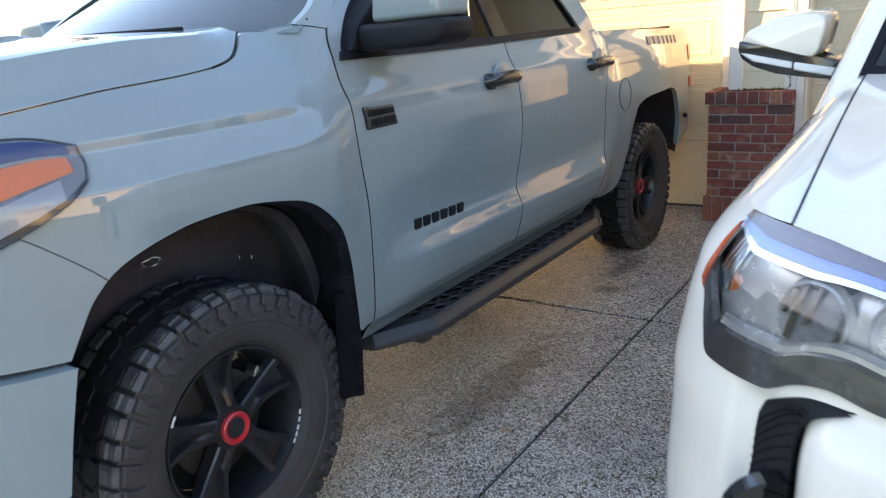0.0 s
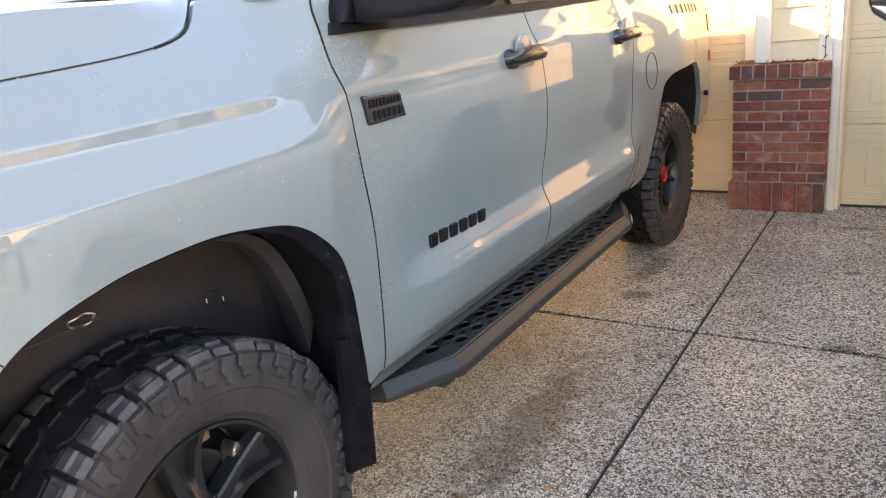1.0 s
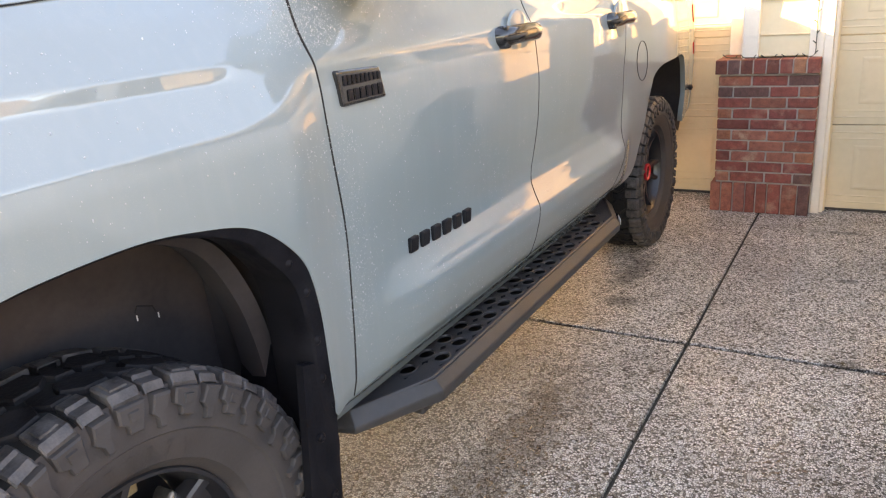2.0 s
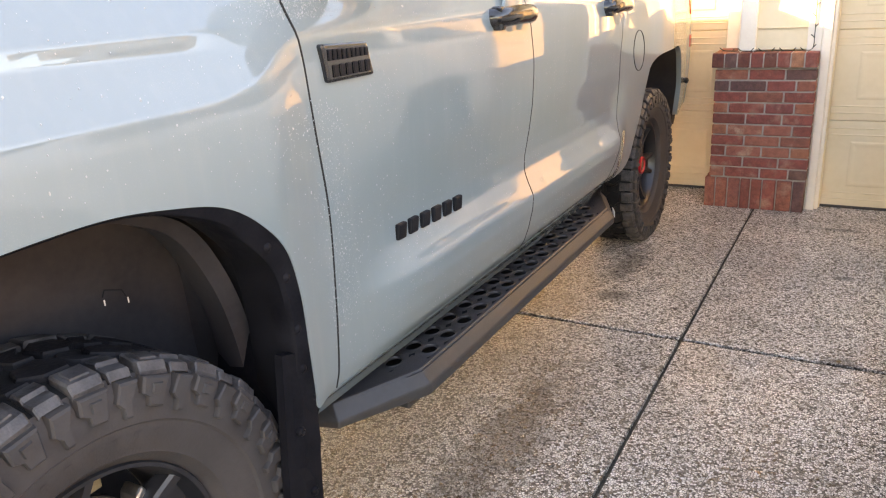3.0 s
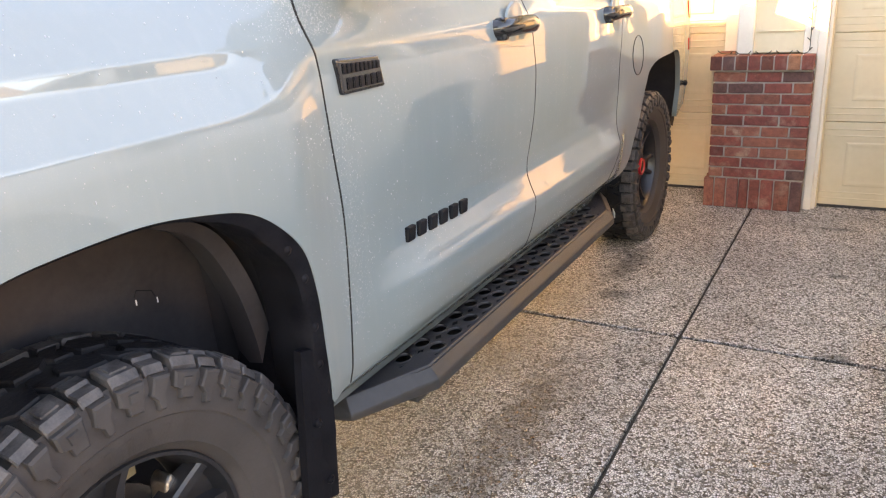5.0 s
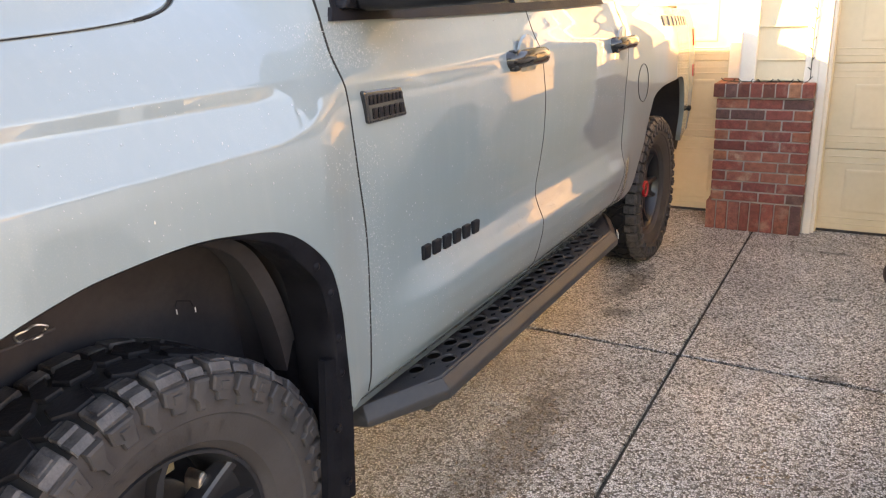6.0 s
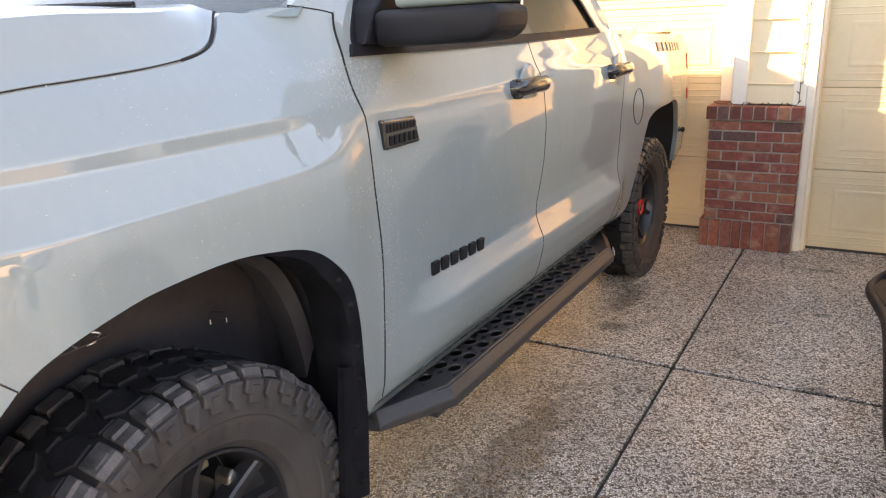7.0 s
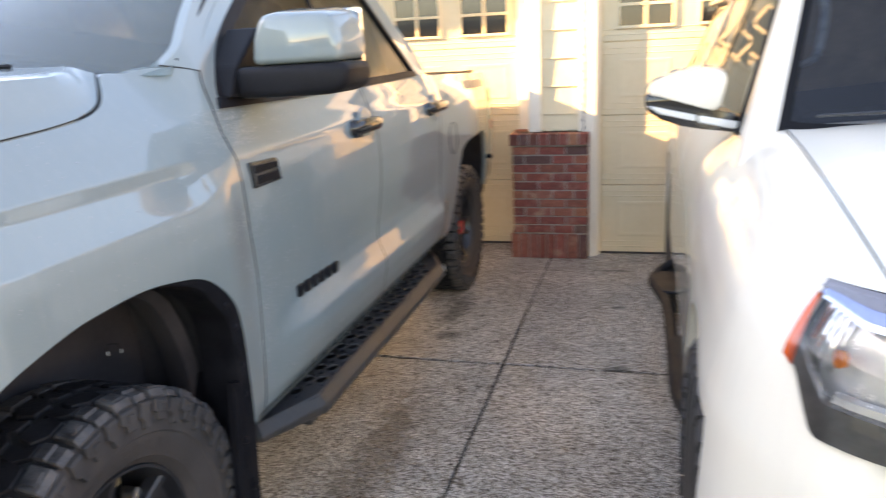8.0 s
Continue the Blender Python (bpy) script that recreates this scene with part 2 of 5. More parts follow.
def hang(name, me, parent, m=None, label=""):
    ob = new(name, me)
    if parent:
        ob.parent = parent
        if "base_inv" in parent:
            ob.matrix_parent_inverse = Matrix.Translation([-c for c in parent["base_inv"]])
    if m is not None:
        ob.matrix_basis = m
    return tagged(ob, label)


def part(name, bm, mat, parent, label="", smooth=False):
    return hang(name, finish(name, bm, mat, smooth), parent, None, label)


def mirrored(ob, parent, centre, label=""):
    """The twin of a part and its sub-parts on the other side of a car's centre line."""
    me = ob.data.copy()
    for v in me.vertices:
        v.co.x = 2 * centre - v.co.x
    me.flip_normals()
    twin = hang(ob.name.split(".")[0], me, parent, None, label)
    for c in ob.children:
        mirrored(c, twin, centre)
    return twin


def thing(name, label, category, base=(0, 0, 0), group="", kind=""):
    ob = new(name)
    ob.empty_display_size = 0.1
    ob.location = base
    ob["base_inv"] = list(base)
    return tagged(ob, label, category, group, kind)


def box(x0, x1, y0, y1, z0, z1, bevel=0.0, bm=None, seg=1):
    out = bm or bmesh.new()
    r = bmesh.ops.create_cube(out, size=1, matrix=Matrix.LocRotScale(((x0 + x1) / 2, (y0 + y1) / 2, (z0 + z1) / 2), None, (x1 - x0, y1 - y0, z1 - z0)))
    if bevel:
        es = list({e for v in r["verts"] for e in v.link_edges})
        bmesh.ops.bevel(out, geom=es, offset=bevel, segments=seg, affect="EDGES", profile=0.5)
    return out


def prism(pts, axis, a, b, bevel=0.0, bm=None, seg=1):
    """A polygon, in the plane across an axis, drawn out from a to b along it."""
    out = bm or bmesh.new()
    def at(p, c):
        return {"x": (c, p[0], p[1]), "y": (p[0], c, p[1]), "z": (p[0], p[1], c)}[axis]
    lo = [out.verts.new(at(p, a)) for p in pts]
    hi = [out.verts.new(at(p, b)) for p in pts]
    n = len(pts)
    fs = [out.faces.new(lo), out.faces.new(hi[::-1])]
    for i in range(n):
        fs.append(out.faces.new((lo[i], lo[(i + 1) % n], hi[(i + 1) % n], hi[i])))
    if bevel:
        es = list({e for f in fs for e in f.edges})
        bmesh.ops.bevel(out, geom=es, offset=bevel, segments=seg, affect="EDGES", profile=0.5)
    return out


def tube(points, radius, sides=8, bm=None):
    out = bm or bmesh.new()
    pts = [Vector(p) for p in points]
    rings = []
    for i, p in enumerate(pts):
        d = (pts[min(i + 1, len(pts) - 1)] - pts[max(i - 1, 0)]).normalized()
        a = d.cross(Vector((0.3, 0.2, 0.93))).normalized()
        b = d.cross(a)
        rings.append([out.verts.new(p + radius * (math.cos(2 * math.pi * k / sides) * a + math.sin(2 * math.pi * k / sides) * b)) for k in range(sides)])
    for r, s in zip(rings, rings[1:]):
        for k in range(sides):
            out.faces.new((r[k], r[(k + 1) % sides], s[(k + 1) % sides], s[k]))
    out.faces.new(rings[0])
    out.faces.new(rings[-1][::-1])
    return out


def revolve(profile, n, centre, bm=None, start=0.0, end=2 * math.pi):
    """A profile of (x, radius) turned round an axis along x through centre."""
    out = bm or bmesh.new()
    closed = abs(end - start - 2 * math.pi) < 1e-6
    steps = n if closed else n + 1
    rings = []
    for i in range(steps):
        a = start + (end - start) * i / n
        rings.append([out.verts.new((centre[0] + x, centre[1] + r * math.cos(a), centre[2] + r * math.sin(a))) for x, r in profile])
    for i in range(n):
        p, q = rings[i], rings[(i + 1) % steps]
        for j in range(len(profile) - 1):
            out.faces.new((p[j], p[j + 1], q[j + 1], q[j]))
    return out


def spline(pts, n):
    """n + 1 points, evenly spread, on a smooth curve through pts."""
    p = np.array(pts, float)
    if len(p) == 2:
        return p[0] + (p[1] - p[0]) * np.linspace(0, 1, n + 1)[:, None]
    q = np.vstack([2 * p[0] - p[1], p, 2 * p[-1] - p[-2]])
    fine = []
    for i in range(1, len(q) - 2):
        a, b, c, d = q[i - 1], q[i], q[i + 1], q[i + 2]
        for t in np.linspace(0, 1, 24, endpoint=False):
            fine.append(0.5 * (2 * b + (c - a) * t + (2 * a - 5 * b + 4 * c - d) * t ** 2 + (3 * b - a - 3 * c + d) * t ** 3))
    fine = np.array(fine + [q[-2]])
    s = np.concatenate([[0], np.cumsum(np.linalg.norm(np.diff(fine, axis=0), axis=1))])
    u = np.linspace(0, s[-1], n + 1)
    return np.stack([np.interp(u, s, fine[:, k]) for k in range(p.shape[1])], 1)


def coons(bottom, top, left, right, nu, nv):
    """A grid over the area between four edges; left and right run upwards."""
    B, T, L, R = spline(bottom, nu), spline(top, nu), spline(left, nv), spline(right, nv)
    u, v = np.linspace(0, 1, nu + 1)[:, None, None], np.linspace(0, 1, nv + 1)[None, :, None]
    corner = (1 - u) * (1 - v) * B[0] + u * (1 - v) * B[-1] + (1 - u) * v * T[0] + u * v * T[-1]
    return (1 - v) * B[:, None] + v * T[:, None] + (1 - u) * L[None] + u * R[None] - corner


def sheet(grid, hem=None, bm=None):
    """A mesh over a grid of points, its rim turned in by the vector hem."""
    out = bm or bmesh.new()
    nu, nv = grid.shape[:2]
    vs = [[out.verts.new(grid[i, j]) for j in range(nv)] for i in range(nu)]
    for i in range(nu - 1):
        for j in range(nv - 1):
            out.faces.new((vs[i][j], vs[i + 1][j], vs[i + 1][j + 1], vs[i][j + 1]))
    if hem is not None:
        rim = [vs[i][0] for i in range(nu)] + [vs[-1][j] for j in range(1, nv)] + [vs[i][-1] for i in range(nu - 2, -1, -1)] + [vs[0][j] for j in range(nv - 2, 0, -1)]
        inner = [out.verts.new(v.co + Vector(hem)) for v in rim]
        for k in range(len(rim)):
            out.faces.new((rim[k], rim[(k + 1) % len(rim)], inner[(k + 1) % len(rim)], inner[k]))
    return out


# ---- pickup truck ----
def ease(a, b, v):
    t = np.clip((v - a) / (b - a), 0, 1)
    return t * t * (3 - 2 * t)


def profile_at(z, knots, soft):
    zs, xs = [k[0] for k in knots], [k[1] for k in knots]
    return sum(np.interp(z + soft * k, zs, xs) for k in (-1, -0.5, 0, 0.5, 1)) / 5


DOOR = [(.45, .0), (.50, .06), (.56, .125), (.61, .160), (.66, .176), (.72, .186), (.762, .184), (.802, .162), (.845, .144), (.89, .138), (.95, .140), (1.05, .150), (1.2, .157), (1.30, .1555), (1.352, .150), (1.366, .145), (1.42, .118), (1.50, .085), (1.54, .065), (2.0, -.16)]
FENDER = [(.45, .17), (.90, .180), (1.05, .186), (1.16, .188), (1.23, .186), (1.27, .181), (1.35, .165), (2.0, .0)]
PLAIN = [(.45, .04), (.50, .09), (.56, .135), (.62, .148), (.80, .150), (.92, .152), (1.05, .154), (1.2, .157), (1.30, .1555), (1.352, .150), (1.366, .145), (1.42, .118), (1.50, .085), (1.54, .065), (2.0, -.16)]
BED = [(.45, .10), (.56, .125), (.80, .150), (1.0, .155), (1.2, .150), (1.33, .138), (1.40, .115), (1.47, .08), (2.0, .02)]
MID = -0.845


SCOOP_Y, SCOOP_Z = [-1.0, .36, .42, .49, .55, .60, .63], [1.262, 1.264, 1.268, 1.282, 1.303, 1.330, 1.346]


def fender_x(y, z):
    """The fender: a plain flare up to a sharp crest, a scooped band that leans in above it and dies out in a point, then an upright band under the shoulder crease."""
    y, z = np.broadcast_arrays(np.asarray(y, float), np.asarray(z, float))
    zc, zb, za = np.interp(y, SCOOP_Y, SCOOP_Z), 1.348, 1.378
    low = profile_at(z, FENDER, .012)
    crest = profile_at(zc, FENDER, .0)
    ub = np.interp(y, [.40, .62], [.136, .158])
    leaned = crest + (ub - crest) * np.clip((z - zc) / np.maximum(zb - zc, .004), 0, 1) ** .92
    upright = ub + (.131 - ub) * np.clip((z - zb) / (za - zb), 0, 1)
    above = np.interp(z, [1.378, 1.40, 1.46, 1.51, 1.56, 1.62, 2.0], [.131, .114, .067, .020, -.03, -.09, -.4])
    return np.where(z < zc, low, np.where(z < zb, leaned, np.where(z < za, upright, above)))


def side_x(y, z):
    y, z = np.asarray(y, float), np.asarray(z, float)
    d, b = profile_at(z, DOOR, .008), profile_at(z, BED, .022)
    f = sum(fender_x(y, z + .0035 * k) for k in (-1, -.5, 0, .5, 1)) / 5
    wp = ease(1.05, .68, y)
    d = d * (1 - wp) + profile_at(z, PLAIN, .008) * wp
    wf, wb = ease(.70, .50, y), ease(2.70, 2.95, y)
    x = d * (1 - wf) * (1 - wb) + f * wf + b * wb
    u = np.clip(y - 3.6, 0, 2) / .6
    return x - .50 * np.clip((-.10 - y) / .75, 0, 1.3) ** 2 - .101 * (1 - np.exp(-u * u / 1.44))


def panel(name, mat, parent, bottom, top, left, right, nu=40, nv=30, proud=0.0, label="", both=True, hem=.03):
    g = coons(bottom, top, left, right, nu, nv)
    pts = np.stack([side_x(g[..., 0], g[..., 1]) + proud, g[..., 0], g[..., 1]], -1)
    ob = part(name, sheet(pts, (-hem, 0, 0)), mat, parent, label, True)
    if both:
        far = pts.copy()
        far[..., 0] = 2 * MID - far[..., 0]
        part(name, sheet(far, (hem, 0, 0)), mat, parent, label, True)
    return ob


truck = thing("pickup_truck", "grey-green crew cab pickup truck with black trim parked on the driveway", "pickup truck", (MID, 1.9, 0))

SEAM_F = [(.668, .585), (.682, .68), (.693, .82), (.697, 1.0), (.672, 1.2), (.662, 1.375), (.668, 1.45), (.678, 1.50)]
SEAM_FT = [(.678, 1.50), (.690, 1.555), (.712, 1.595)]
VALANCE_SEAM = [tuple(p) for p in spline([(-.66, 1.300), (-.53, 1.250), (-.429, 1.187), (-.369, 1.136), (-.320, 1.091), (-.281, 1.050)], 12)]
SEAM_B = [(1.69, .585), (1.71, .70), (1.735, .78), (1.75, .85), (1.80, .97), (1.818, 1.15), (1.80, 1.3), (1.79, 1.4), (1.80, 1.50)]
SEAM_C = [(2.60, .585), (2.70, .72), (2.78, .84), (2.80, .95), (2.80, 1.11), (2.845, 1.30), (2.83, 1.42), (2.82, 1.50)]
ARCH_F = [(-.281, 1.050), (-.240, 1.078), (-.180, 1.103), (-.105, 1.122), (-.02, 1.133), (.143, 1.136), (.265, 1.120), (.372, 1.094), (.452, 1.045), (.523, .966), (.556, .86), (.566, .74), (.572, .64), (.578, .585)]
ARCH_R = [(3.05, .60), (3.15, .80), (3.27, .98), (3.45, 1.045), (3.79, 1.055), (4.1, 1.045), (4.25, .98), (4.36, .80), (4.40, .60)]


def shift(curve, d):
    return [(y + d, z) for y, z in curve]


panel("front_fender", PAINT, truck, VALANCE_SEAM[:-1] + [(-.2815, 1.0505), (-.2805, 1.0505)] + ARCH_F[1:] + [(.620, .585), (.665, .585)],
      [(-.66, 1.385), (-.50, 1.425), (-.363, 1.452), (-.15, 1.478), (0, 1.487), (.127, 1.495), (.24, 1.506), (.33, 1.528), (.385, 1.560), (.44, 1.600), (.52, 1.600), (.60, 1.610), (.71, 1.595)],
      [(-.66, 1.30), (-.66, 1.385)], shift(SEAM_F, -.003) + SEAM_FT[1:], 130, 170)
door_f = panel("front_door", PAINT, truck, [(.671, .585), (1.0, .585), (1.686, .585)], [(.682, 1.50), (1.2, 1.497), (1.797, 1.50)], shift(SEAM_F, .003), shift(SEAM_B, -.003), 70, 120)
door_r = panel("rear_door", PAINT, truck, [(1.694, .585), (2.2, .585), (2.597, .585)], [(1.803, 1.50), (2.3, 1.50), (2.817, 1.50)], shift(SEAM_B, .003), shift(SEAM_C, -.003), 50, 120)
bed_side = panel("bed_side", PAINT, truck, [(2.606, .585), (2.85, .56)] + ARCH_R + [(4.55, .63), (4.66, .64)], [(2.826, 1.50), (2.9, 1.487), (3.4, 1.472), (4.2, 1.446), (4.66, 1.432)], shift(SEAM_C, .004), [(4.66, .64), (4.68, 1.0), (4.66, 1.432)], 90, 50)
panel("valance", PAINT, truck, [(-.80, .875), (-.55, .875), (-.388, .872)], [(-.80, 1.345), (-.72, 1.322)] + VALANCE_SEAM, [(-.80, .875), (-.80, 1.345)], [(-.385, .872), (-.358, .930), (-.322, 1.000), (-.281, 1.050)], 60, 24)
panel("front_bumper", PAINT, truck, [(-.86, .52), (-.62, .52), (-.455, .535)], [(-.86, .862), (-.62, .864), (-.390, .862)], [(-.86, .52), (-.86, .845)], [(-.455, .535), (-.425, .70), (-.390, .862)], 30, 16, proud=.035, hem=.08)

def gap_line(curve, parent, radius=.0042, sink=.003, n=60):
    """A dark tube added down a gap between two panels, in place of the gap's shade."""
    c = spline(curve, n)
    pts = [(float(side_x(y, z)) - sink, y, z) for y, z in c]
    part("gap_seal", tube(pts, radius, 6), DARK, parent, "dark line added for the shade in a panel gap")


gap_line(SEAM_F + SEAM_FT[1:], truck, .0048)
gap_line(SEAM_B, truck)
gap_line(SEAM_C, truck)
gap_line([(-.66, 1.387), (-.50, 1.428), (-.363, 1.455), (-.15, 1.481), (0, 1.490), (.127, 1.498), (.236, 1.509)], truck, .0014, .001)
gap_line([(.236, 1.509), (.30, 1.520), (.345, 1.538), (.380, 1.562), (.408, 1.588), (.432, 1.604)], truck, .0032, .003, 30)
gap_line(VALANCE_SEAM, truck, .0016, .0003, 30)
gap_line([(.612, 1.615), (.712, 1.594)], truck, .003, .002, 8)
# inner walls behind the gaps, wheel wells, underbody
part("inner_wall", box(-.02, .045, .60, 2.86, .60, 1.49), DARK, truck)
part("inner_wall", box(2 * MID - .045, 2 * MID + .02, .60, 2.86, .60, 1.49), DARK, truck)
part("underbody", box(2 * MID + .10, -.10, .62, 3.02, .40, .62, .02), LINER, truck)
part("frame_rail", box(-.42, -.34, -.55, 4.60, .46, .60, .01), LINER, truck)
part("frame_rail", box(2 * MID + .34, 2 * MID + .42, -.55, 4.60, .46, .60, .01), LINER, truck)
part("axle", tube([(-1.60, 3.70, .41), (-.10, 3.70, .41)], .055, 12), LINER, truck, "", True)
part("front_axle", tube([(-1.55, .09, .41), (-.14, .09, .41)], .045, 12), LINER, truck, "", True)


def liner(y0, curve, name):
    """The plastic shell of a wheel well, from the arch's lip inwards."""
    c = spline(curve, 48)
    for flip in (False, True):
        rows = []
        for y, z in c:
            x = float(side_x(y, z)) - .012
            yy, zz = y + (y - y0) * .01, z + .008
            xs = [x, x - .03, x - .10, x - .22, x - .36]
            ys = [yy, yy + (yy - y0) * .03, yy + (yy - y0) * .05, yy + (yy - y0) * .05, yy + (yy - y0) * .03]
            zs = [zz, zz + .012, zz + .02, zz + .018, zz]
            rows.append([((2 * MID - a) if flip else a, b, d) for a, b, d in zip(xs, ys, zs)])
        g = np.array(rows)
        bm = sheet(g)
        end = [tuple(r[-1]) for r in rows]
        cen = bm.verts.new(((2 * MID - (-.25)) if flip else -.25, y0, .55))
        vs = [bm.verts.new(e) for e in end]
        for a, b in zip(vs, vs[1:]):
            bm.faces.new((a, b, cen))
        part(name, bm, LINER, truck, "dusty black plastic wheel-well liner", True)


liner(.09, [(-.46, .52), (-.43, .72), (-.388, .872), (-.33, .971)] + ARCH_F[:-1] + [(.60, .50)], "wheel_well")
liner(3.79, [(3.02, .52)] + ARCH_R + [(4.42, .52)], "wheel_well")

rib = spline([(.16, 1.085), (.30, 1.062), (.42, 1.000), (.494, .88), (.536, .74), (.556, .58), (.566, .42)], 46)
part("liner_rib", sheet(np.array([[(x, y + d, z + .35 * d) for x, d in ((-.110, .040), (-.095, .012), (-.060, .004), (-.020, .006), (-.005, .040))] for y, z in rib])), LINER, truck, "raised rib of the wheel-well liner", True)
hook = [(-.06 + .004 * math.sin(4 * a), -.022 + .030 * math.cos(a), .992 + .011 * math.sin(a)) for a in np.linspace(0, 2 * math.pi, 25)]
part("fender_bolt", tube(hook, .0022, 6), STEEL, truck, "bright ring of a bolt in the wheel well", True)
part("brake_hose", tube([tuple(p) for p in spline([(-.06, -.15, .985), (-.06, -.06, .982), (-.058, .02, .985)], 16)], .003, 6), LINER, truck, "", True)

for flip in (False, True):
    rock = np.array([[((2 * MID - x) if flip else x, y, z) for x, z in ((.120, .590), (.139, .580), (.134, .571), (.112, .552), (.094, .525), (.080, .502), (.0, .489))] for y in np.linspace(.66, 2.60, 20)])
    part("rocker_panel", sheet(rock), PAINT, truck, "", True)

# mud flaps, with folded front lip and screws
flap = part("mud_flap", prism([(.520, .352), (.560, .345), (.592, .50), (.592, .730), (.575, .740), (.540, .60)], "x", -.10, .150, .006), FLAP, truck, "black rubber mud flap with screws")
lip = coons([(.500, .745), (.462, .372)], [(.592, .728), (.560, .345)], [(.500, .745), (.592, .728)], [(.462, .372), (.560, .345)], 10, 4)
part("flap_lip", sheet(np.stack([np.full(lip.shape[:2], .158) - .006 * (lip[..., 0] < .52), lip[..., 0], lip[..., 1]], -1), (-.02, 0, 0)), FLAP, flap)
for y, z in ((.565, .70), (.568, .62), (.520, .56), (.538, .40)):
    part("screw", revolve([(.158, .0), (.164, .006), (.160, .011), (.150, .012)], 10, (0, y, z)), FLAP, flap, "", True)
strip = spline(ARCH_F, 40)
rows = []
for y, z in strip:
    x = float(side_x(y, z))
    d = (Vector((.08, .41)) - Vector((y, z))).normalized()
    wide = float(.16 + .84 * ease(.20, .50, y))
    rows.append([(x - a, y + d.x * b, z + d.y * b) for a, b in ((.002, -.004), (.003, .010 * wide), (.008, .036 * wide), (.016, .044 * wide), (.060, .046 * wide), (.14, .030 * wide))])
lip_f = part("arch_lip", sheet(np.array(rows)), FLAP, truck, "black plastic wheel-arch edge strip", True)
for k in (26, 29, 33, 36):
    y, z = strip[k]
    d = (Vector((.08, .41)) - Vector((y, z))).normalized()
    part("clip", revolve([(.006, .0), (.004, .006), (.0, .011)], 8, (float(side_x(y, z)) - .006, y + d.x * .026, z + d.y * .026)), FLAP, lip_f, "", True)


# hood: a shoulder that rises from the seam to a broad, slightly crowned top
def hood_grid():
    edge = spline([(-.80, 1.345), (-.66, 1.39), (-.50, 1.430), (-.363, 1.457), (-.15, 1.483), (0, 1.492), (.127, 1.500), (.232, 1.511), (.322, 1.533), (.374, 1.564), (.425, 1.606)], 60)
    g = np.zeros((61, 41, 3))
    for i, (y, z) in enumerate(edge):
        x0 = float(side_x(y, z - .004)) - .004
        for j in range(41):
            q = 2 * j / 40 - 1
            s = .5 + .5 * math.copysign(1 - (1 - abs(q)) ** 1.6, q)
            x = x0 + (2 * MID - 2 * x0) * s
            w = min(s, 1 - s) * (2 * (x0 - MID))
            fwd = -.16 * ease(0, .75, w) * max(0, (y + .2) / .62) - .06 * ease(0, .75, w) * max(0, (-.3 - y) / .5)
            top = 1.628 - .10 * max(0, (.05 - y)) ** 1.3 + .012 * ease(.3, .9, w)
            zz = z + (top - z) * (.85 * ease(-.004, .080, w) + .15 * ease(.05, .38, w))
            g[i, j] = (x, y + fwd, zz)
    return g


hood = part("hood", sheet(hood_grid(), (0, 0, -.05)), PAINT, truck, "", True)
part("hood_scoop", prism([(-.30, 1.632), (-.16, 1.640), (.02, 1.648), (.08, 1.636), (.08, 1.58), (-.30, 1.56)], "x", -1.09, -.60, .012, None, 2), PAINT, hood)
part("scoop_mouth", box(-1.06, -.63, -.304, -.28, 1.606, 1.630, .004), GLOSS, hood)
cowl = box(2 * MID + .16, -.16, .32, .62, 1.48, 1.555, .02)
part("cowl", cowl, PLASTIC, truck)

# front end, out of sight of the walk but for its corner
part("grille", box(-1.34, -.35, -.90, -.80, .90, 1.38, .03), GLOSS, truck)
part("radiator_support", box(-1.40, -.29, -.78, -.60, .60, 1.42, .02), DARK, truck)
part("bumper_centre", box(-1.30, -.39, -.98, -.86, .52, .86, .03), PAINT, truck)

# headlight: a dark housing under a clear lens, blue-grey brow, amber reflector band
HL = coons([(-.70, 1.06), (-.455, 1.180), (-.335, 1.245), (-.275, 1.290)], [(-.70, 1.395), (-.50, 1.402), (-.36, 1.400), (-.268, 1.372)], [(-.70, 1.06), (-.70, 1.395)], [(-.275, 1.290), (-.262, 1.33), (-.268, 1.372)], 40, 24)


def on_side(g, proud):
    return np.stack([side_x(g[..., 0], g[..., 1]) + proud, g[..., 0], g[..., 1]], -1)


def band(v0, v1, u0=0.0, u1=1.0, proud=.008):
    nu, nv = HL.shape[0] - 1, HL.shape[1] - 1
    a, b, c, d = round(u0 * nu), round(u1 * nu), round(v0 * nv), round(v1 * nv)
    return on_side(HL[a:b + 1, c:d + 1], proud)


lamp = part("headlight", sheet(band(0, 1, 0, 1, .008), (-.03, 0, 0)), GREYLAMP, truck, "clear headlight with blue brow and amber reflector", True)
part("amber_reflector", sheet(band(.40, .70, .0, .92, .011), (-.01, 0, 0)), AMBER, lamp, "", True)
part("reflector_bowl", sheet(band(.10, .37, .0, .86, .011), (-.01, 0, 0)), LAMPGREY, lamp, "", True)
part("brow", sheet(band(.73, .95, .0, .94, .012), (-.01, 0, 0)), BLUE, lamp, "", True)
part("lower_rim", sheet(band(0, .09, .0, 1, .012), (-.01, 0, 0)), GLOSS, lamp, "", True)
rim = [tuple(p) for p in np.concatenate([band(0, 1, 0, 1, .010)[:, 0], band(0, 1, 0, 1, .010)[-1, 1:], band(0, 1, 0, 1, .010)[::-1, -1][1:]])]
part("lamp_seal", tube(rim, .0035, 6), GLOSS, lamp, "", True)
lens_t = part("lens", sheet(band(0, 1, 0, 1, .018)[::2, ::2]), LENS, lamp, "", True)
lens_t.visible_shadow = False

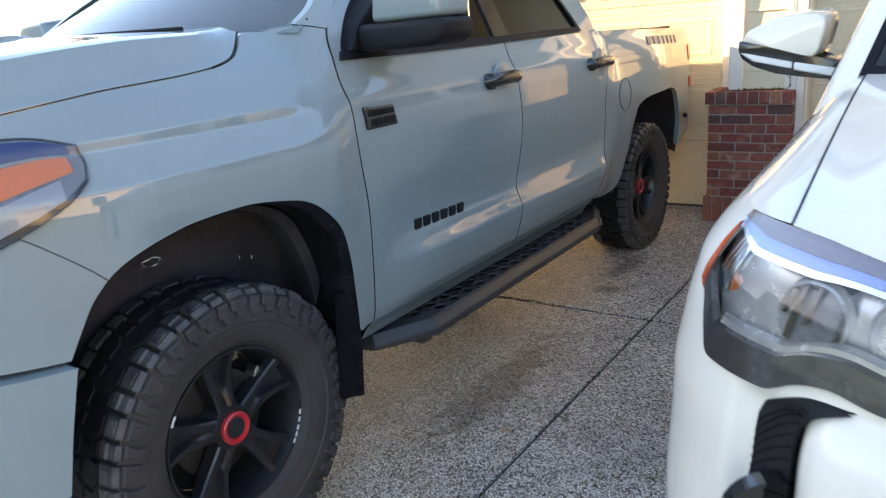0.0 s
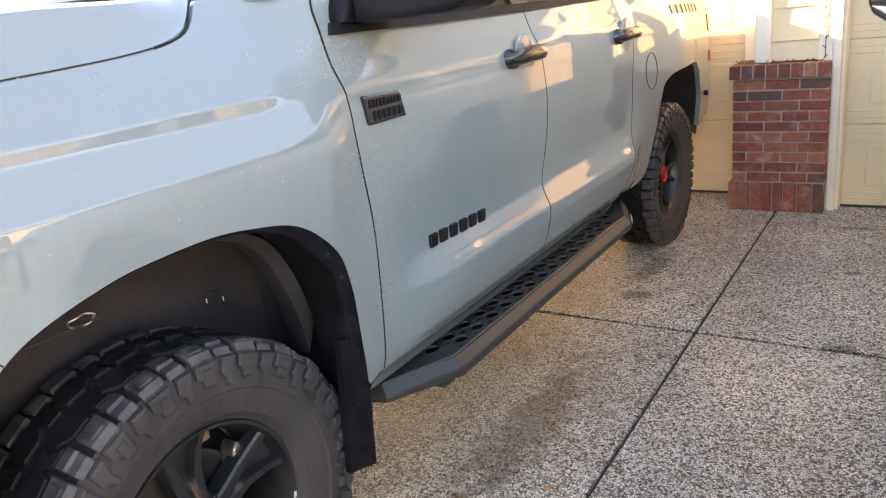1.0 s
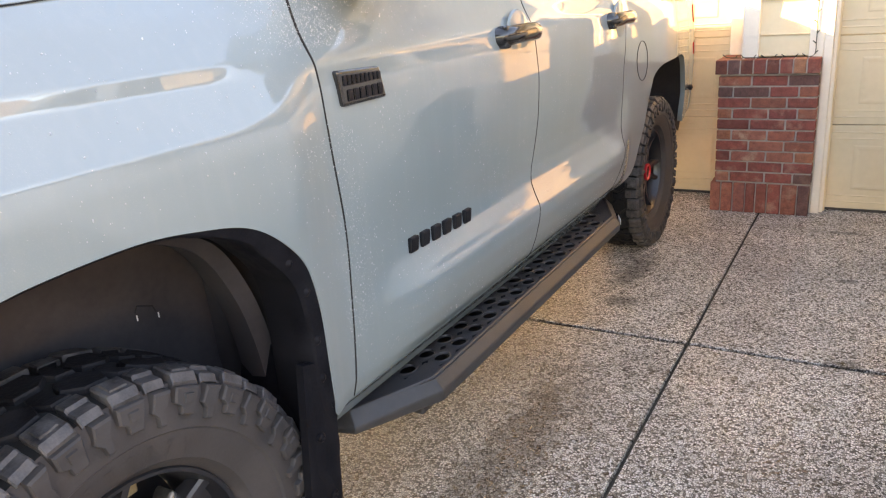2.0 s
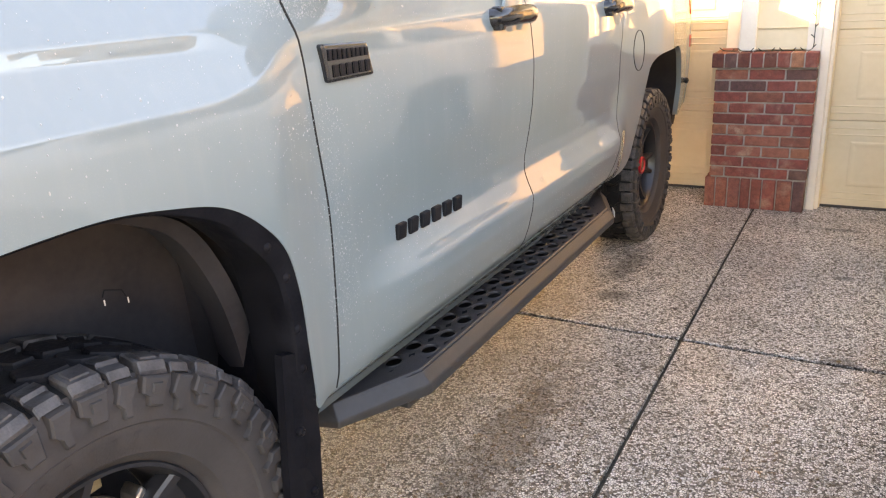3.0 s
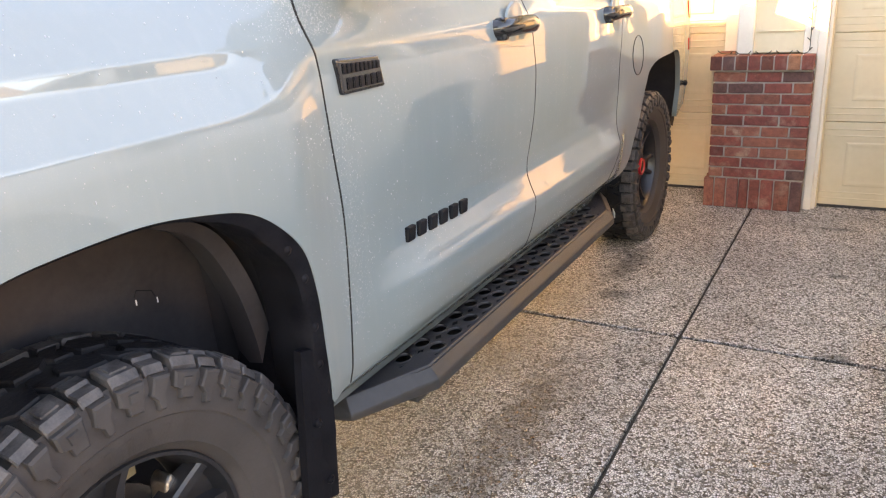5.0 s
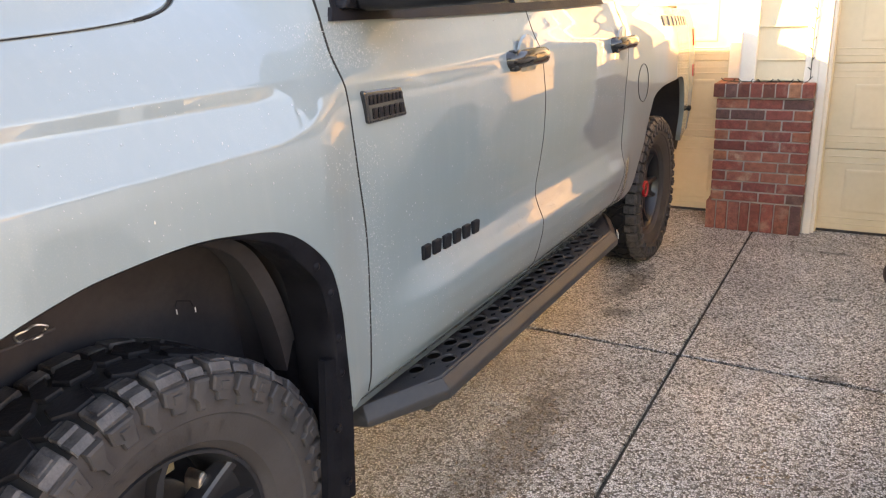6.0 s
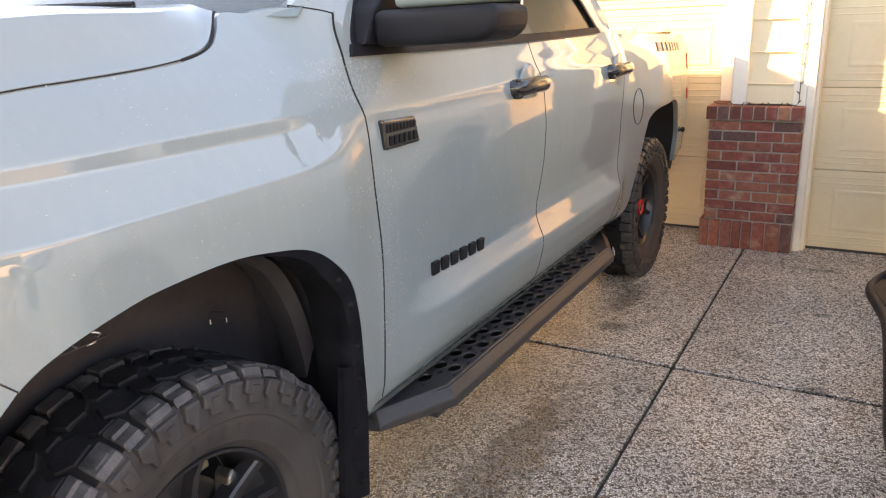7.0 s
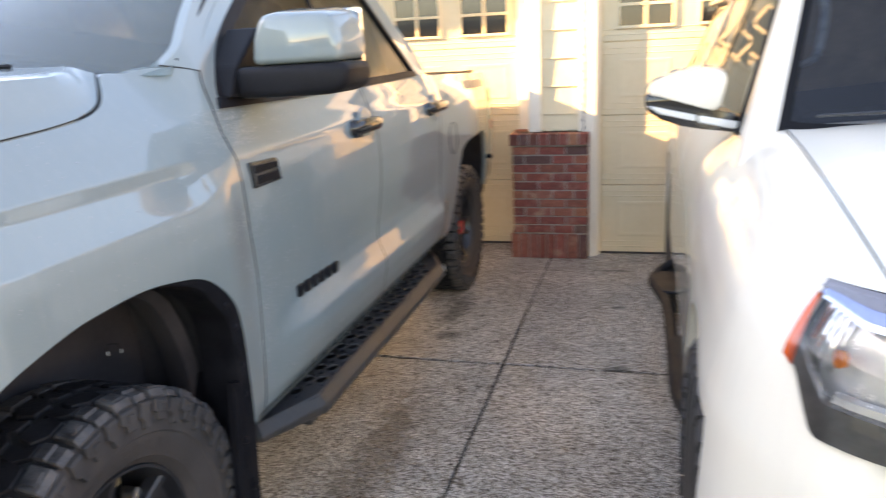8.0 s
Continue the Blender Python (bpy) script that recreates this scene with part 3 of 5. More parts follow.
# greenhouse
panel("a_pillar", PAINT, truck, [(.612, 1.612), (.712, 1.592)], [(1.19, 1.955), (1.27, 1.945)], [(.612, 1.612), (.88, 1.80), (1.19, 1.955)], [(.712, 1.592), (.86, 1.715), (1.27, 1.945)], 8, 30)
panel("door_frame", PAINT, truck, [(.682, 1.50), (.735, 1.50)], [(1.275, 1.942), (1.33, 1.905)], [(.682, 1.50), (.718, 1.592), (.866, 1.715), (1.275, 1.942)], [(.735, 1.50), (.765, 1.56), (.93, 1.70), (1.33, 1.905)], 8, 30, proud=-.002)
panel("roof_rail", PAINT, truck, [(1.33, 1.905), (1.8, 1.925), (2.42, 1.915)], [(1.19, 1.958), (1.8, 1.99), (2.58, 1.97)], [(1.33, 1.905), (1.19, 1.958)], [(2.42, 1.915), (2.58, 1.97)], 30, 6, proud=-.002)
panel("rear_pillar", PAINT, truck, [(2.625, 1.50), (2.816, 1.502)], [(2.42, 1.915), (2.60, 1.965)], [(2.625, 1.50), (2.60, 1.58), (2.42, 1.915)], [(2.816, 1.502), (2.79, 1.60), (2.60, 1.965)], 10, 24, proud=-.001)
panel("belt_trim", PLASTIC, truck, [(.70, 1.490), (1.2, 1.486), (1.9, 1.488), (2.62, 1.496)], [(.725, 1.520), (1.2, 1.515), (1.9, 1.515), (2.615, 1.520)], [(.70, 1.490), (.725, 1.520)], [(2.62, 1.496), (2.615, 1.520)], 30, 3, proud=.010)
panel("window_seal", PLASTIC, truck, [(.728, 1.502), (.775, 1.512)], [(1.325, 1.91), (1.37, 1.89)], [(.728, 1.502), (.76, 1.56), (.926, 1.703), (1.325, 1.91)], [(.775, 1.512), (.86, 1.60), (.99, 1.70), (1.37, 1.89)], 5, 24, proud=.003, hem=.02)
panel("window_seal", PLASTIC, truck, [(1.35, 1.885), (1.8, 1.905), (2.41, 1.895)], [(1.33, 1.908), (1.8, 1.928), (2.43, 1.918)], [(1.35, 1.885), (1.33, 1.908)], [(2.41, 1.895), (2.43, 1.918)], 20, 3, proud=.002, hem=.02)
panel("window_seal", PLASTIC, truck, [(2.598, 1.505), (2.628, 1.50)], [(2.395, 1.91), (2.422, 1.918)], [(2.598, 1.505), (2.575, 1.58), (2.395, 1.91)], [(2.628, 1.50), (2.603, 1.58), (2.422, 1.918)], 3, 20, proud=.003, hem=.02)
panel("b_pillar", GLOSS, truck, [(1.74, 1.512), (1.87, 1.512)], [(1.76, 1.912), (1.87, 1.912)], [(1.74, 1.512), (1.76, 1.912)], [(1.87, 1.512), (1.87, 1.912)], 3, 10, proud=-.001, hem=.02)
panel("side_window", TINT, truck, [(.75, 1.505), (1.74, 1.505)], [(1.34, 1.905), (1.76, 1.92)], [(.75, 1.505), (.96, 1.70), (1.34, 1.905)], [(1.74, 1.505), (1.76, 1.92)], 20, 16, proud=-.012, hem=.004, label="dark tinted side window")
panel("side_window", TINT, truck, [(1.87, 1.505), (2.61, 1.505)], [(1.87, 1.92), (2.41, 1.91)], [(1.87, 1.505), (1.87, 1.92)], [(2.61, 1.505), (2.58, 1.58), (2.41, 1.91)], 20, 16, proud=-.012, hem=.004, label="dark tinted side window")
rg = np.zeros((31, 21, 3))
for i in range(31):
    for j in range(21):
        y, s = 1.17 + 1.43 * i / 30, j / 20
        x0 = -.135
        rg[i, j] = (x0 + (2 * MID - 2 * x0) * s, y + (-.06 * math.sin(math.pi * s) if i == 0 else 0), 1.955 + .03 * math.sin(math.pi * i / 30) + .035 * math.sin(math.pi * s))
part("roof", sheet(rg, (0, 0, -.02)), PAINT, truck, "", True)
part("cab_back", prism([(2.816, 1.0), (2.60, 1.955), (2.56, 1.955), (2.776, 1.0)], "x", 2 * MID + .10, -.10), PAINT, truck)
wg = np.zeros((21, 41, 3))
for i in range(21):
    for j in range(41):
        v, s = i / 20, j / 40
        half = (.86 - .14 * v)
        x = MID + half * (1 - 2 * s)
        bow = 1 - ((x - MID) / half) ** 2
        wg[i, j] = (x, .60 + .60 * v - .34 * bow * (1 - .6 * v), 1.590 + .365 * v + .012 * bow)
part("windshield", sheet(wg, (0, .006, -.004)), MIST, truck, "misted clear windshield", True)
part("wiper", tube([(-.95, .24, 1.628), (-.62, .30, 1.634), (-.30, .40, 1.630)], .007, 6), PLASTIC, truck)
part("windshield_seal", tube([tuple(p + np.array((.004, -.004, 0))) for p in wg[2:, 0]], .005, 6), PLASTIC, truck)
part("dashboard", box(2 * MID + .12, -.12, .62, .95, 1.42, 1.565, .03, None, 2), DARK, truck)
for x in (-.45, 2 * MID + .45):
    part("seat", box(x - .25, x + .25, 1.42, 1.62, 1.05, 1.80, .06, None, 2), CLOTH, truck, "tan cloth seat")
part("rear_seat", box(2 * MID + .25, -.25, 2.40, 2.58, 1.05, 1.78, .06, None, 2), CLOTH, truck)
part("headliner", box(2 * MID + .2, -.2, 1.3, 2.5, 1.925, 1.94), CLOTH, truck)

# bed: rail caps, soft cover, tailgate, bumper
part("bed_cap", prism([(-.06, 2.85), (.070, 2.85), (.066, 3.7), (.030, 4.15), (-.010, 4.42), (-.06, 4.42)], "z", 1.444, 1.460, .005), PLASTIC, truck)
part("bed_cover", prism([(2.84, 1.478), (4.10, 1.462), (4.42, 1.456), (4.42, 1.43), (2.84, 1.43)], "x", 2 * MID + .05, -.05, .008), PLASTIC, truck, "black soft bed cover")
part("tailgate", box(2 * MID + .10, -.10, 4.63, 4.68, .78, 1.44, .015), PAINT, truck)
part("rear_bumper", box(2 * MID, -.02, 4.66, 4.80, .58, .78, .03, None, 2), PLASTIC, truck)
for z0, z1 in ((1.00, 1.075), (1.20, 1.31)):
    part("tail_light", sheet(on_side(coons([(4.625, z0), (4.678, z0)], [(4.62, z1), (4.675, z1)], [(4.625, z0), (4.62, z1)], [(4.678, z0), (4.675, z1)], 5, 10), .006), (-.04, 0, 0)), REDLENS, truck, "red tail light", True)
part("hinge_knob", revolve([(0, .0), (.03, .02), (.045, .016), (.05, 0)], 12, (.050, 4.50, .80)), PLASTIC, truck, "", True)

# fuel door
ring = []
for a in np.linspace(0, 2 * math.pi, 40, endpoint=False):
    y, z = 3.10 + .092 * math.cos(a), 1.11 + .092 * math.sin(a)
    ring.append((float(side_x(y, z)) + .001, y, z))
part("fuel_door_gap", tube(ring + [ring[0]], .0017, 6), DARK, bed_side, "dark gap round the fuel door")

# door handles: a bowl in the door, a thick grip over it
def handle(parent, y0, y1, z):
    x = float(side_x((y0 + y1) / 2, z))
    base = part("handle_bowl", revolve([(.003, .0), (.003, .068), (.001, .076), (-.006, .079)], 28, (x + .001, (y0 + y1) / 2 + .02, z - .002)), PAINT, parent, "painted finger recess", True)
    pts = [(x - .01, y0 + .004, z), (x + .020, y0 + .018, z + .002), (x + .034, y0 + .07, z + .004), (x + .036, (y0 + y1) / 2, z + .005), (x + .034, y1 - .06, z + .004), (x + .022, y1 - .014, z + .002), (x - .01, y1 - .002, z)]
    bm = tube([tuple(p) for p in spline(pts, 24)], .025, 12)
    for v in bm.verts:
        v.co.x = x + (v.co.x - x) * .92
        v.co.z = z + (v.co.z - z) * 1.15
    part("door_handle", bm, GLOSS, parent, "gloss black door handle", True)
    part("lock_cap", box(x - .005, x + .030, y0 - .002, y0 + .035, z - .034, z + .034, .008, None, 2), GLOSS, parent, "", True)


handle(door_f, 1.525, 1.775, 1.338)
handle(door_r, 2.575, 2.845, 1.323)

# fender vent plaque and raised emblem bars
x = float(side_x(.80, 1.29))
vent = part("side_plaque", prism([(.713, 1.334), (.870, 1.328), (.890, 1.256), (.724, 1.256)], "x", x - .01, x + .012, .007, None, 3), GLOSS, door_f, "gloss black engine plaque with raised bars")
for k in range(9):
    y = .728 + .016 * k
    part("raised_bar", box(x + .012, x + .0155, y, y + .011, 1.300, 1.322 - .0006 * k, .0015), PLASTIC, vent)
for k in range(6):
    y = .740 + .023 * k
    part("raised_bar", box(x + .012, x + .016, y, y + .016, 1.266, 1.291, .002), PLASTIC, vent)
for k in range(6):
    y = .952 + .059 * k
    z = .846 - .0015 * k
    xb = float(side_x(y + .02, z + .02))
    part("emblem_bar", prism([(y, z), (y + .037, z), (y + .045, z + .039), (y + .007, z + .039)], "x", xb - .004, xb + .012, .004, None, 2), PLASTIC, door_f, "raised black emblem bar")
for k in range(7):
    y = 3.56 + .118 * k
    z = 1.368 - .004 * k
    g = coons([(y, z), (y + .075, z)], [(y + .012, z + .052), (y + .087, z + .052)], [(y, z), (y + .012, z + .052)], [(y + .075, z), (y + .087, z + .052)], 3, 3)
    part("decal_bar", sheet(on_side(g, .006), (-.004, 0, 0)), DECAL, bed_side, "faded grey decal bar")

# tow mirror: foot on the window corner, thick black arm, body-coloured cap
foot = part("mirror_foot", prism([(.745, 1.515), (.90, 1.512), (.93, 1.60), (.98, 1.70), (.95, 1.715), (.80, 1.60)], "x", .0, .105, .010, None, 2), PLASTIC, door_f, "black tow mirror with grey-green cap")
arm = tube([tuple(p) for p in spline([(.05, .86, 1.555), (.09, .87, 1.552), (.16, .89, 1.552)], 10)], .040, 14)
for v in arm.verts:
    v.co.y = .89 + (v.co.y - .89) * 1.25
part("mirror_arm", arm, PLASTIC, foot, "", True)
cap = prism([(.135, 1.598), (.44, 1.604), (.447, 1.66), (.430, 1.745), (.395, 1.775), (.20, 1.782), (.170, 1.765), (.145, 1.69)], "y", .80, .98, .028, None, 3)
for v in cap.verts:
    k = (.98 - v.co.y) / .18
    v.co.z = 1.60 + (v.co.z - 1.60) * (.90 - .12 * k)
    v.co.x = .29 + (v.co.x - .29) * (1 - .10 * k)
part("mirror_cap", cap, PAINT, foot, "grey-green mirror cap", True)
part("mirror_shell", prism([(.100, 1.508), (.40, 1.514), (.440, 1.530), (.453, 1.560), (.450, 1.602), (.100, 1.598)], "y", .785, .985, .022, None, 3), PLASTIC, foot, "", True)
part("mirror_glass", box(.16, .43, .983, .988, 1.545, 1.755, .004), CHROME, foot)
mirrored(foot, truck, MID, "black tow mirror with grey-green cap")


# rain beads on the fender and the doors
def rain_beads(count):
    rnd = random.Random(5)
    dome = [(0.0, 0.0, 1.0)] + [(.72 * math.cos(a), .72 * math.sin(a), .68) for a in np.arange(6) * math.pi / 3] + [(math.cos(a), math.sin(a), -.1) for a in np.arange(6) * math.pi / 3]
    verts, faces = [], []
    arch = sorted((y, z) for y, z in ARCH_F[:11])
    while len(verts) < 13 * count:
        y, z = rnd.uniform(-.62, 2.78), rnd.uniform(.62, 1.49)
        pick = rnd.random()
        if pick < .09:
            y, z = rnd.gauss(.70, .07), rnd.uniform(1.385, 1.49)
        elif pick < .15:
            y, z = rnd.gauss(.72, .035), rnd.uniform(.72, 1.22)
        if y < .66 and z < float(np.interp(y, [a for a, _ in arch], [b for _, b in arch])) + .025:
            continue
        if y < -.20 and z < 1.41 or .69 < y < .91 and 1.24 < z < 1.35:
            continue
        thick = .5 + .5 * math.sin(9.1 * y + 2.3 * math.sin(5 * z)) * math.sin(13 * z + 3 * math.sin(4 * y))
        if pick > .15 and rnd.random() > .12 + thick ** 3:
            continue
        r = min(.0022, (.0007 if pick < .15 else .0009) * math.exp(rnd.gauss(0, .42)))
        long = rnd.uniform(1.0, 1.25) if rnd.random() < .97 else rnd.uniform(1.6, 3)
        x = float(side_x(y, z))
        base = len(verts)
        verts += [(x + .0008 + .55 * r * c, y + r * a, z + r * long * b) for a, b, c in dome]
        for k in range(6):
            n = (k + 1) % 6
            faces += [(base, base + 1 + k, base + 1 + n), (base + 1 + k, base + 7 + k, base + 7 + n, base + 1 + n)]
    me = bpy.data.meshes.new("water_drops")
    me.from_pydata(verts, [], faces)
    me.materials.append(WATER)
    for p in me.polygons:
        p.use_smooth = True
    tagged(new("water_drops", me), "small clear rain drops beaded on the truck's side", "water drops", "", "stuff")


rain_beads(6500)

# wheels
R, TW, LUGS = .453, .150, 44


def tyre_mesh():
    """The carcass of a mud-terrain tyre, with a bulged sidewall."""
    w = TW
    prof = [(-w * .62, .258), (-w * .80, .288), (-w * .98, .330), (-w, .368), (-w * .985, .404), (-w * .90, .430), (-w * .6, .439), (0, .441), (w * .6, .439), (w * .90, .430), (w * .985, .404), (w, .368), (w * .99, .346), (w * .955, .341), (w * .94, .322), (w * .84, .292), (w * .82, .282), (w * .72, .272), (w * .64, .258)]
    me = finish("tyre", revolve(prof, 80, (0, 0, 0)), RUBBER, True)
    me.materials.append(GROOVE)
    for p in me.polygons:
        if math.hypot(p.center[1], p.center[2]) > .425:
            p.material_index = 1
    return me


def lug_mesh(section, a0, a1, skew, notch):
    """A tread lug: its section of (x, radius) swept over an angle, slanted by skew, with a pressed square on one face."""
    bm = bmesh.new()
    x_in = section[0][0]
    span = max(abs(p[0] - x_in) for p in section) or 1
    rings = []
    for a, shrink in ((a0, 1), (a0 + .007, 0), (a1 - .007, 0), (a1, 1)):
        ring = []
        for x, r in section:
            k = a + skew * abs(x - x_in) / span
            rr = r - (.0035 if shrink and r > .40 else 0)
            ring.append(bm.verts.new((x, rr * math.cos(k), rr * math.sin(k))))
        rings.append(ring)
    n = len(section)
    tops = []
    for p, q in zip(rings, rings[1:]):
        for i in range(n):
            f = bm.faces.new((p[i], p[(i + 1) % n], q[(i + 1) % n], q[i]))
            if p is rings[1]:
                tops.append(f)
    bm.faces.new(rings[0])
    bm.faces.new(rings[-1][::-1])
    for i, wide in notch:
        bm.normal_update()
        f = tops[i]
        bmesh.ops.inset_region(bm, faces=[f], thickness=wide, depth=0)
        bmesh.ops.inset_region(bm, faces=[f], thickness=.0015, depth=-.0035)
    return finish("tread_lug", bm, LUGRUBBER)


def block_mesh(pts, top, foot, groove=None, mat=TREAD):
    """A tread block of any outline, given as (x, way round the tread), from the carcass up to the tread face, with a sipe across it."""
    bm = bmesh.new()
    cx, cs = sum(q[0] for q in pts) / len(pts), sum(q[1] for q in pts) / len(pts)
    rings = []
    for k, r in ((1.05, foot), (1.0, top - .004), (.93, top)):
        rings.append([bm.verts.new((cx + (x - cx) * k, r * math.cos((cs + (w - cs) * k) / R), r * math.sin((cs + (w - cs) * k) / R))) for x, w in pts])
    n = len(pts)
    for p, q in zip(rings, rings[1:]):
        for i in range(n):
            bm.faces.new((p[i], p[(i + 1) % n], q[(i + 1) % n], q[i]))
    face = bm.faces.new(rings[-1])
    if groove:
        bm.normal_update()
        bmesh.ops.inset_region(bm, faces=[face], thickness=groove, depth=0)
        bmesh.ops.inset_region(bm, faces=[face], thickness=.0015, depth=-.003)
    return finish("tread_lug", bm, mat)


def side_block(pts, x0, x1, r_mid):
    """A raised block moulded on the tyre's shoulder wall: an outline of (way round, radius), proud of the rubber."""
    bm = bmesh.new()
    cw, cr = sum(q[0] for q in pts) / len(pts), sum(q[1] for q in pts) / len(pts)
    rings = []
    for k, up in ((1.06, -.012), (1.0, .004), (.86, .0075)):
        ring = []
        for w, r in pts:
            ww, rr = cw + (w - cw) * k, cr + (r - cr) * k
            x = x0 + (x1 - x0) * (r_mid - rr) / .06
            ring.append(bm.verts.new((x + up, rr * math.cos(ww / R), rr * math.sin(ww / R))))
        rings.append(ring)
    n = len(pts)
    for p, q in zip(rings, rings[1:]):
        for i in range(n):
            bm.faces.new((p[i], p[(i + 1) % n], q[(i + 1) % n], q[i]))
    bm.faces.new(rings[-1])
    return finish("shoulder_block", bm, RUBBER)


def rim_mesh():
    bm = revolve([(.095, .262), (.104, .258), (.102, .250), (.085, .243), (.04, .232), (-.10, .228), (-.115, .25)], 64, (0, 0, 0))
    revolve([(-.02, .078), (.062, .078), (.075, .070), (.077, .050), (.078, .0)], 32, (0, 0, 0), bm)
    revolve([(-.06, .228), (-.06, .0)], 40, (0, 0, 0), bm)
    return finish("rim", bm, RIM, True)


def spoke_mesh():
    """A forked spoke: one foot at the hub that parts into two arms towards the rim."""
    bm = bmesh.new()
    rows = []
    for r, out, mid, x, th in ((.050, .036, .0, .076, .05), (.10, .036, .004, .070, .05), (.15, .042, .010, .068, .05), (.20, .054, .024, .076, .045), (.243, .070, .040, .090, .03)):
        drop = .0 if mid < .005 else .022
        rows.append([(xx, r, c) for c, xx in ((-out, x - th), (-out, x - .006), (-out + .006, x), (-mid - .006, x), (-mid, x - .004 - drop), (mid, x - .004 - drop), (mid + .006, x), (out - .006, x), (out, x - .006), (out, x - th))])
    return finish("spoke", sheet(np.array(rows), None, bm), RIM, True)


TYRE, RIMM, SPOKE = tyre_mesh(), rim_mesh(), spoke_mesh()
STEP = 2 * math.pi / LUGS
WIDE = [(TW * .60, .430), (TW * .60, R), (TW * .92, R - .005), (TW * .985, R - .020), (TW * .97, R - .030), (TW * .86, .42)]
NARROW = [(TW * .54, .430), (TW * .54, R - .002), (TW * .72, R - .001), (TW * .75, R - .008), (TW * .91, R - .010), (TW * .975, R - .024), (TW * .86, .42)]
LUG_OUT = [lug_mesh(WIDE, 0, STEP * .90, STEP * .05, [(1, .012)]), lug_mesh(NARROW, 0, STEP * .68, STEP * .05, [])]
LUG_IN = [lug_mesh([(-x, r) for x, r in sec], 0, STEP * w, -STEP * .05, []) for sec, w in ((WIDE, .98), (NARROW, .72))]
LUG_MID = [block_mesh([(.006, .004), (.034, -.026), (.076, -.012), (.078, .034), (.048, .062), (.010, .050)], R - .001, .434),
           block_mesh([(.008, .066), (.042, .078), (.074, .056), (.072, .094), (.036, .112), (.010, .102)], R - .002, .434)]
LUG_MID += [block_mesh([(-x, w) for x, w in pts], R - .001, .434, g) for pts, g in (([(.006, .004), (.034, -.026), (.076, -.012), (.078, .034), (.048, .062), (.010, .050)], None), ([(.008, .066), (.042, .078), (.074, .056), (.072, .094), (.036, .112), (.010, .102)], None))]
SIDE = [side_block([(.002, .424), (.060, .426), (.062, .398), (.046, .390), (.044, .374), (.010, .372), (.006, .398)], TW * 1.0, TW * 1.03, .43),
        side_block([(.072, .424), (.110, .424), (.118, .392), (.104, .380), (.100, .362), (.084, .362), (.086, .392)], TW * 1.0, TW * 1.03, .43),
        side_block([(.020, .414), (.042, .414), (.042, .396), (.020, .396)], TW * 1.0 + .005, TW * 1.03 + .003, .43)]
mk = bmesh.new()
vs = [mk.verts.new((TW * .84 + .006 + (r - .295) * .42, r * math.cos(q), r * math.sin(q))) for r, q in ((.297, 0), (.328, .02), (.328, .058), (.322, .058), (.320, .028), (.297, .010))]
mk.faces.new(vs)
MARK = finish("sidewall_mark", mk, RUBBER)
DISC = finish("brake_disc", revolve([(-.02, .17), (-.002, .17), (.0, .165), (.0, .08)], 40, (0, 0, 0)), DISCIRON, True)
CAPM = finish("hub_cap", revolve([(.070, .052), (.088, .052), (.0915, .047), (.088, .037), (.084, .035), (.083, .0)], 40, (0, 0, 0)), RED, True)
CAPD = finish("cap_disc", revolve([(.0835, .0345), (.0855, .033), (.0855, .0)], 30, (0, 0, 0)), GLOSS, True)
NUT = finish("lug_nut", revolve([(.05, .011), (.070, .010), (.072, .006), (.072, 0)], 6, (0, 0, 0)), STEEL, False)


HUB_Z = .436


def wheel(parent, x, y, flip, spin, label, near=True, size=1.0):
    m = Matrix.Translation((x, y, HUB_Z * size)) @ (Matrix.Rotation(math.pi, 4, "Z") if flip else Matrix()) @ Matrix.Rotation(radians(spin), 4, "X") @ Matrix.Diagonal((1, size, size, 1))
    w = hang("wheel", RIMM, parent, m, label)
    for name, me in (("tyre", TYRE), ("brake_disc", DISC), ("hub_cap", CAPM), ("cap_disc", CAPD)):
        hang(name, me, w)
    for k in range(5):
        a = radians(59 + 72 * k)
        hang("lug_nut", NUT, w, Matrix.Translation((0, .064 * math.cos(a), .064 * math.sin(a))))
        hang("spoke", SPOKE, w, Matrix.Rotation(radians(23 + 72 * k), 4, "X"))
    for k in range(LUGS // 2 if near else 0):
        turn = STEP * 2 * k
        for me, off in ((LUG_OUT[0], 0), (LUG_OUT[1], 1.13), (LUG_IN[0], .8), (LUG_IN[1], 1.93), (LUG_MID[0], .35), (LUG_MID[1], .35), (LUG_MID[2], 1.25), (LUG_MID[3], 1.25)):
            hang("tread_lug", me, w, Matrix.Rotation(turn + STEP * off, 4, "X"))
        for me in SIDE[:2] if flip else SIDE:
            hang("shoulder_block", me, w, Matrix.Rotation(turn, 4, "X"))
    for k in range(8 if near else 0):
        hang("sidewall_mark", MARK, w, Matrix.Rotation(1.1 + .13 * k, 4, "X"))
    return w


TYRE_WORDS = "black alloy wheel with red-ringed cap and dusty mud-terrain tyre"
w_front = wheel(truck, -.030, .080, False, 0, TYRE_WORDS)
for a, n in ((148, 1), (-14, 1), (-20, 1), (-26, 1), (-31, 1), (-36, 1)):
    q = radians(a)
    hang("rim_mark", finish("rim_mark", box(-.0015, .0015, -.004, .004, -.008 if a < 90 else -.016, .008 if a < 90 else .016, .0005), PALE), w_front, Matrix.Translation((.1035, .2545 * math.cos(q), .2545 * math.sin(q))) @ Matrix.Rotation(q, 4, "X"), "small pale mark")
part("liner_clip", tube([(-.06, .285, .925), (-.058, .290, .938), (-.058, .325, .925), (-.06, .332, .910)], .0014, 6), DARK, truck)
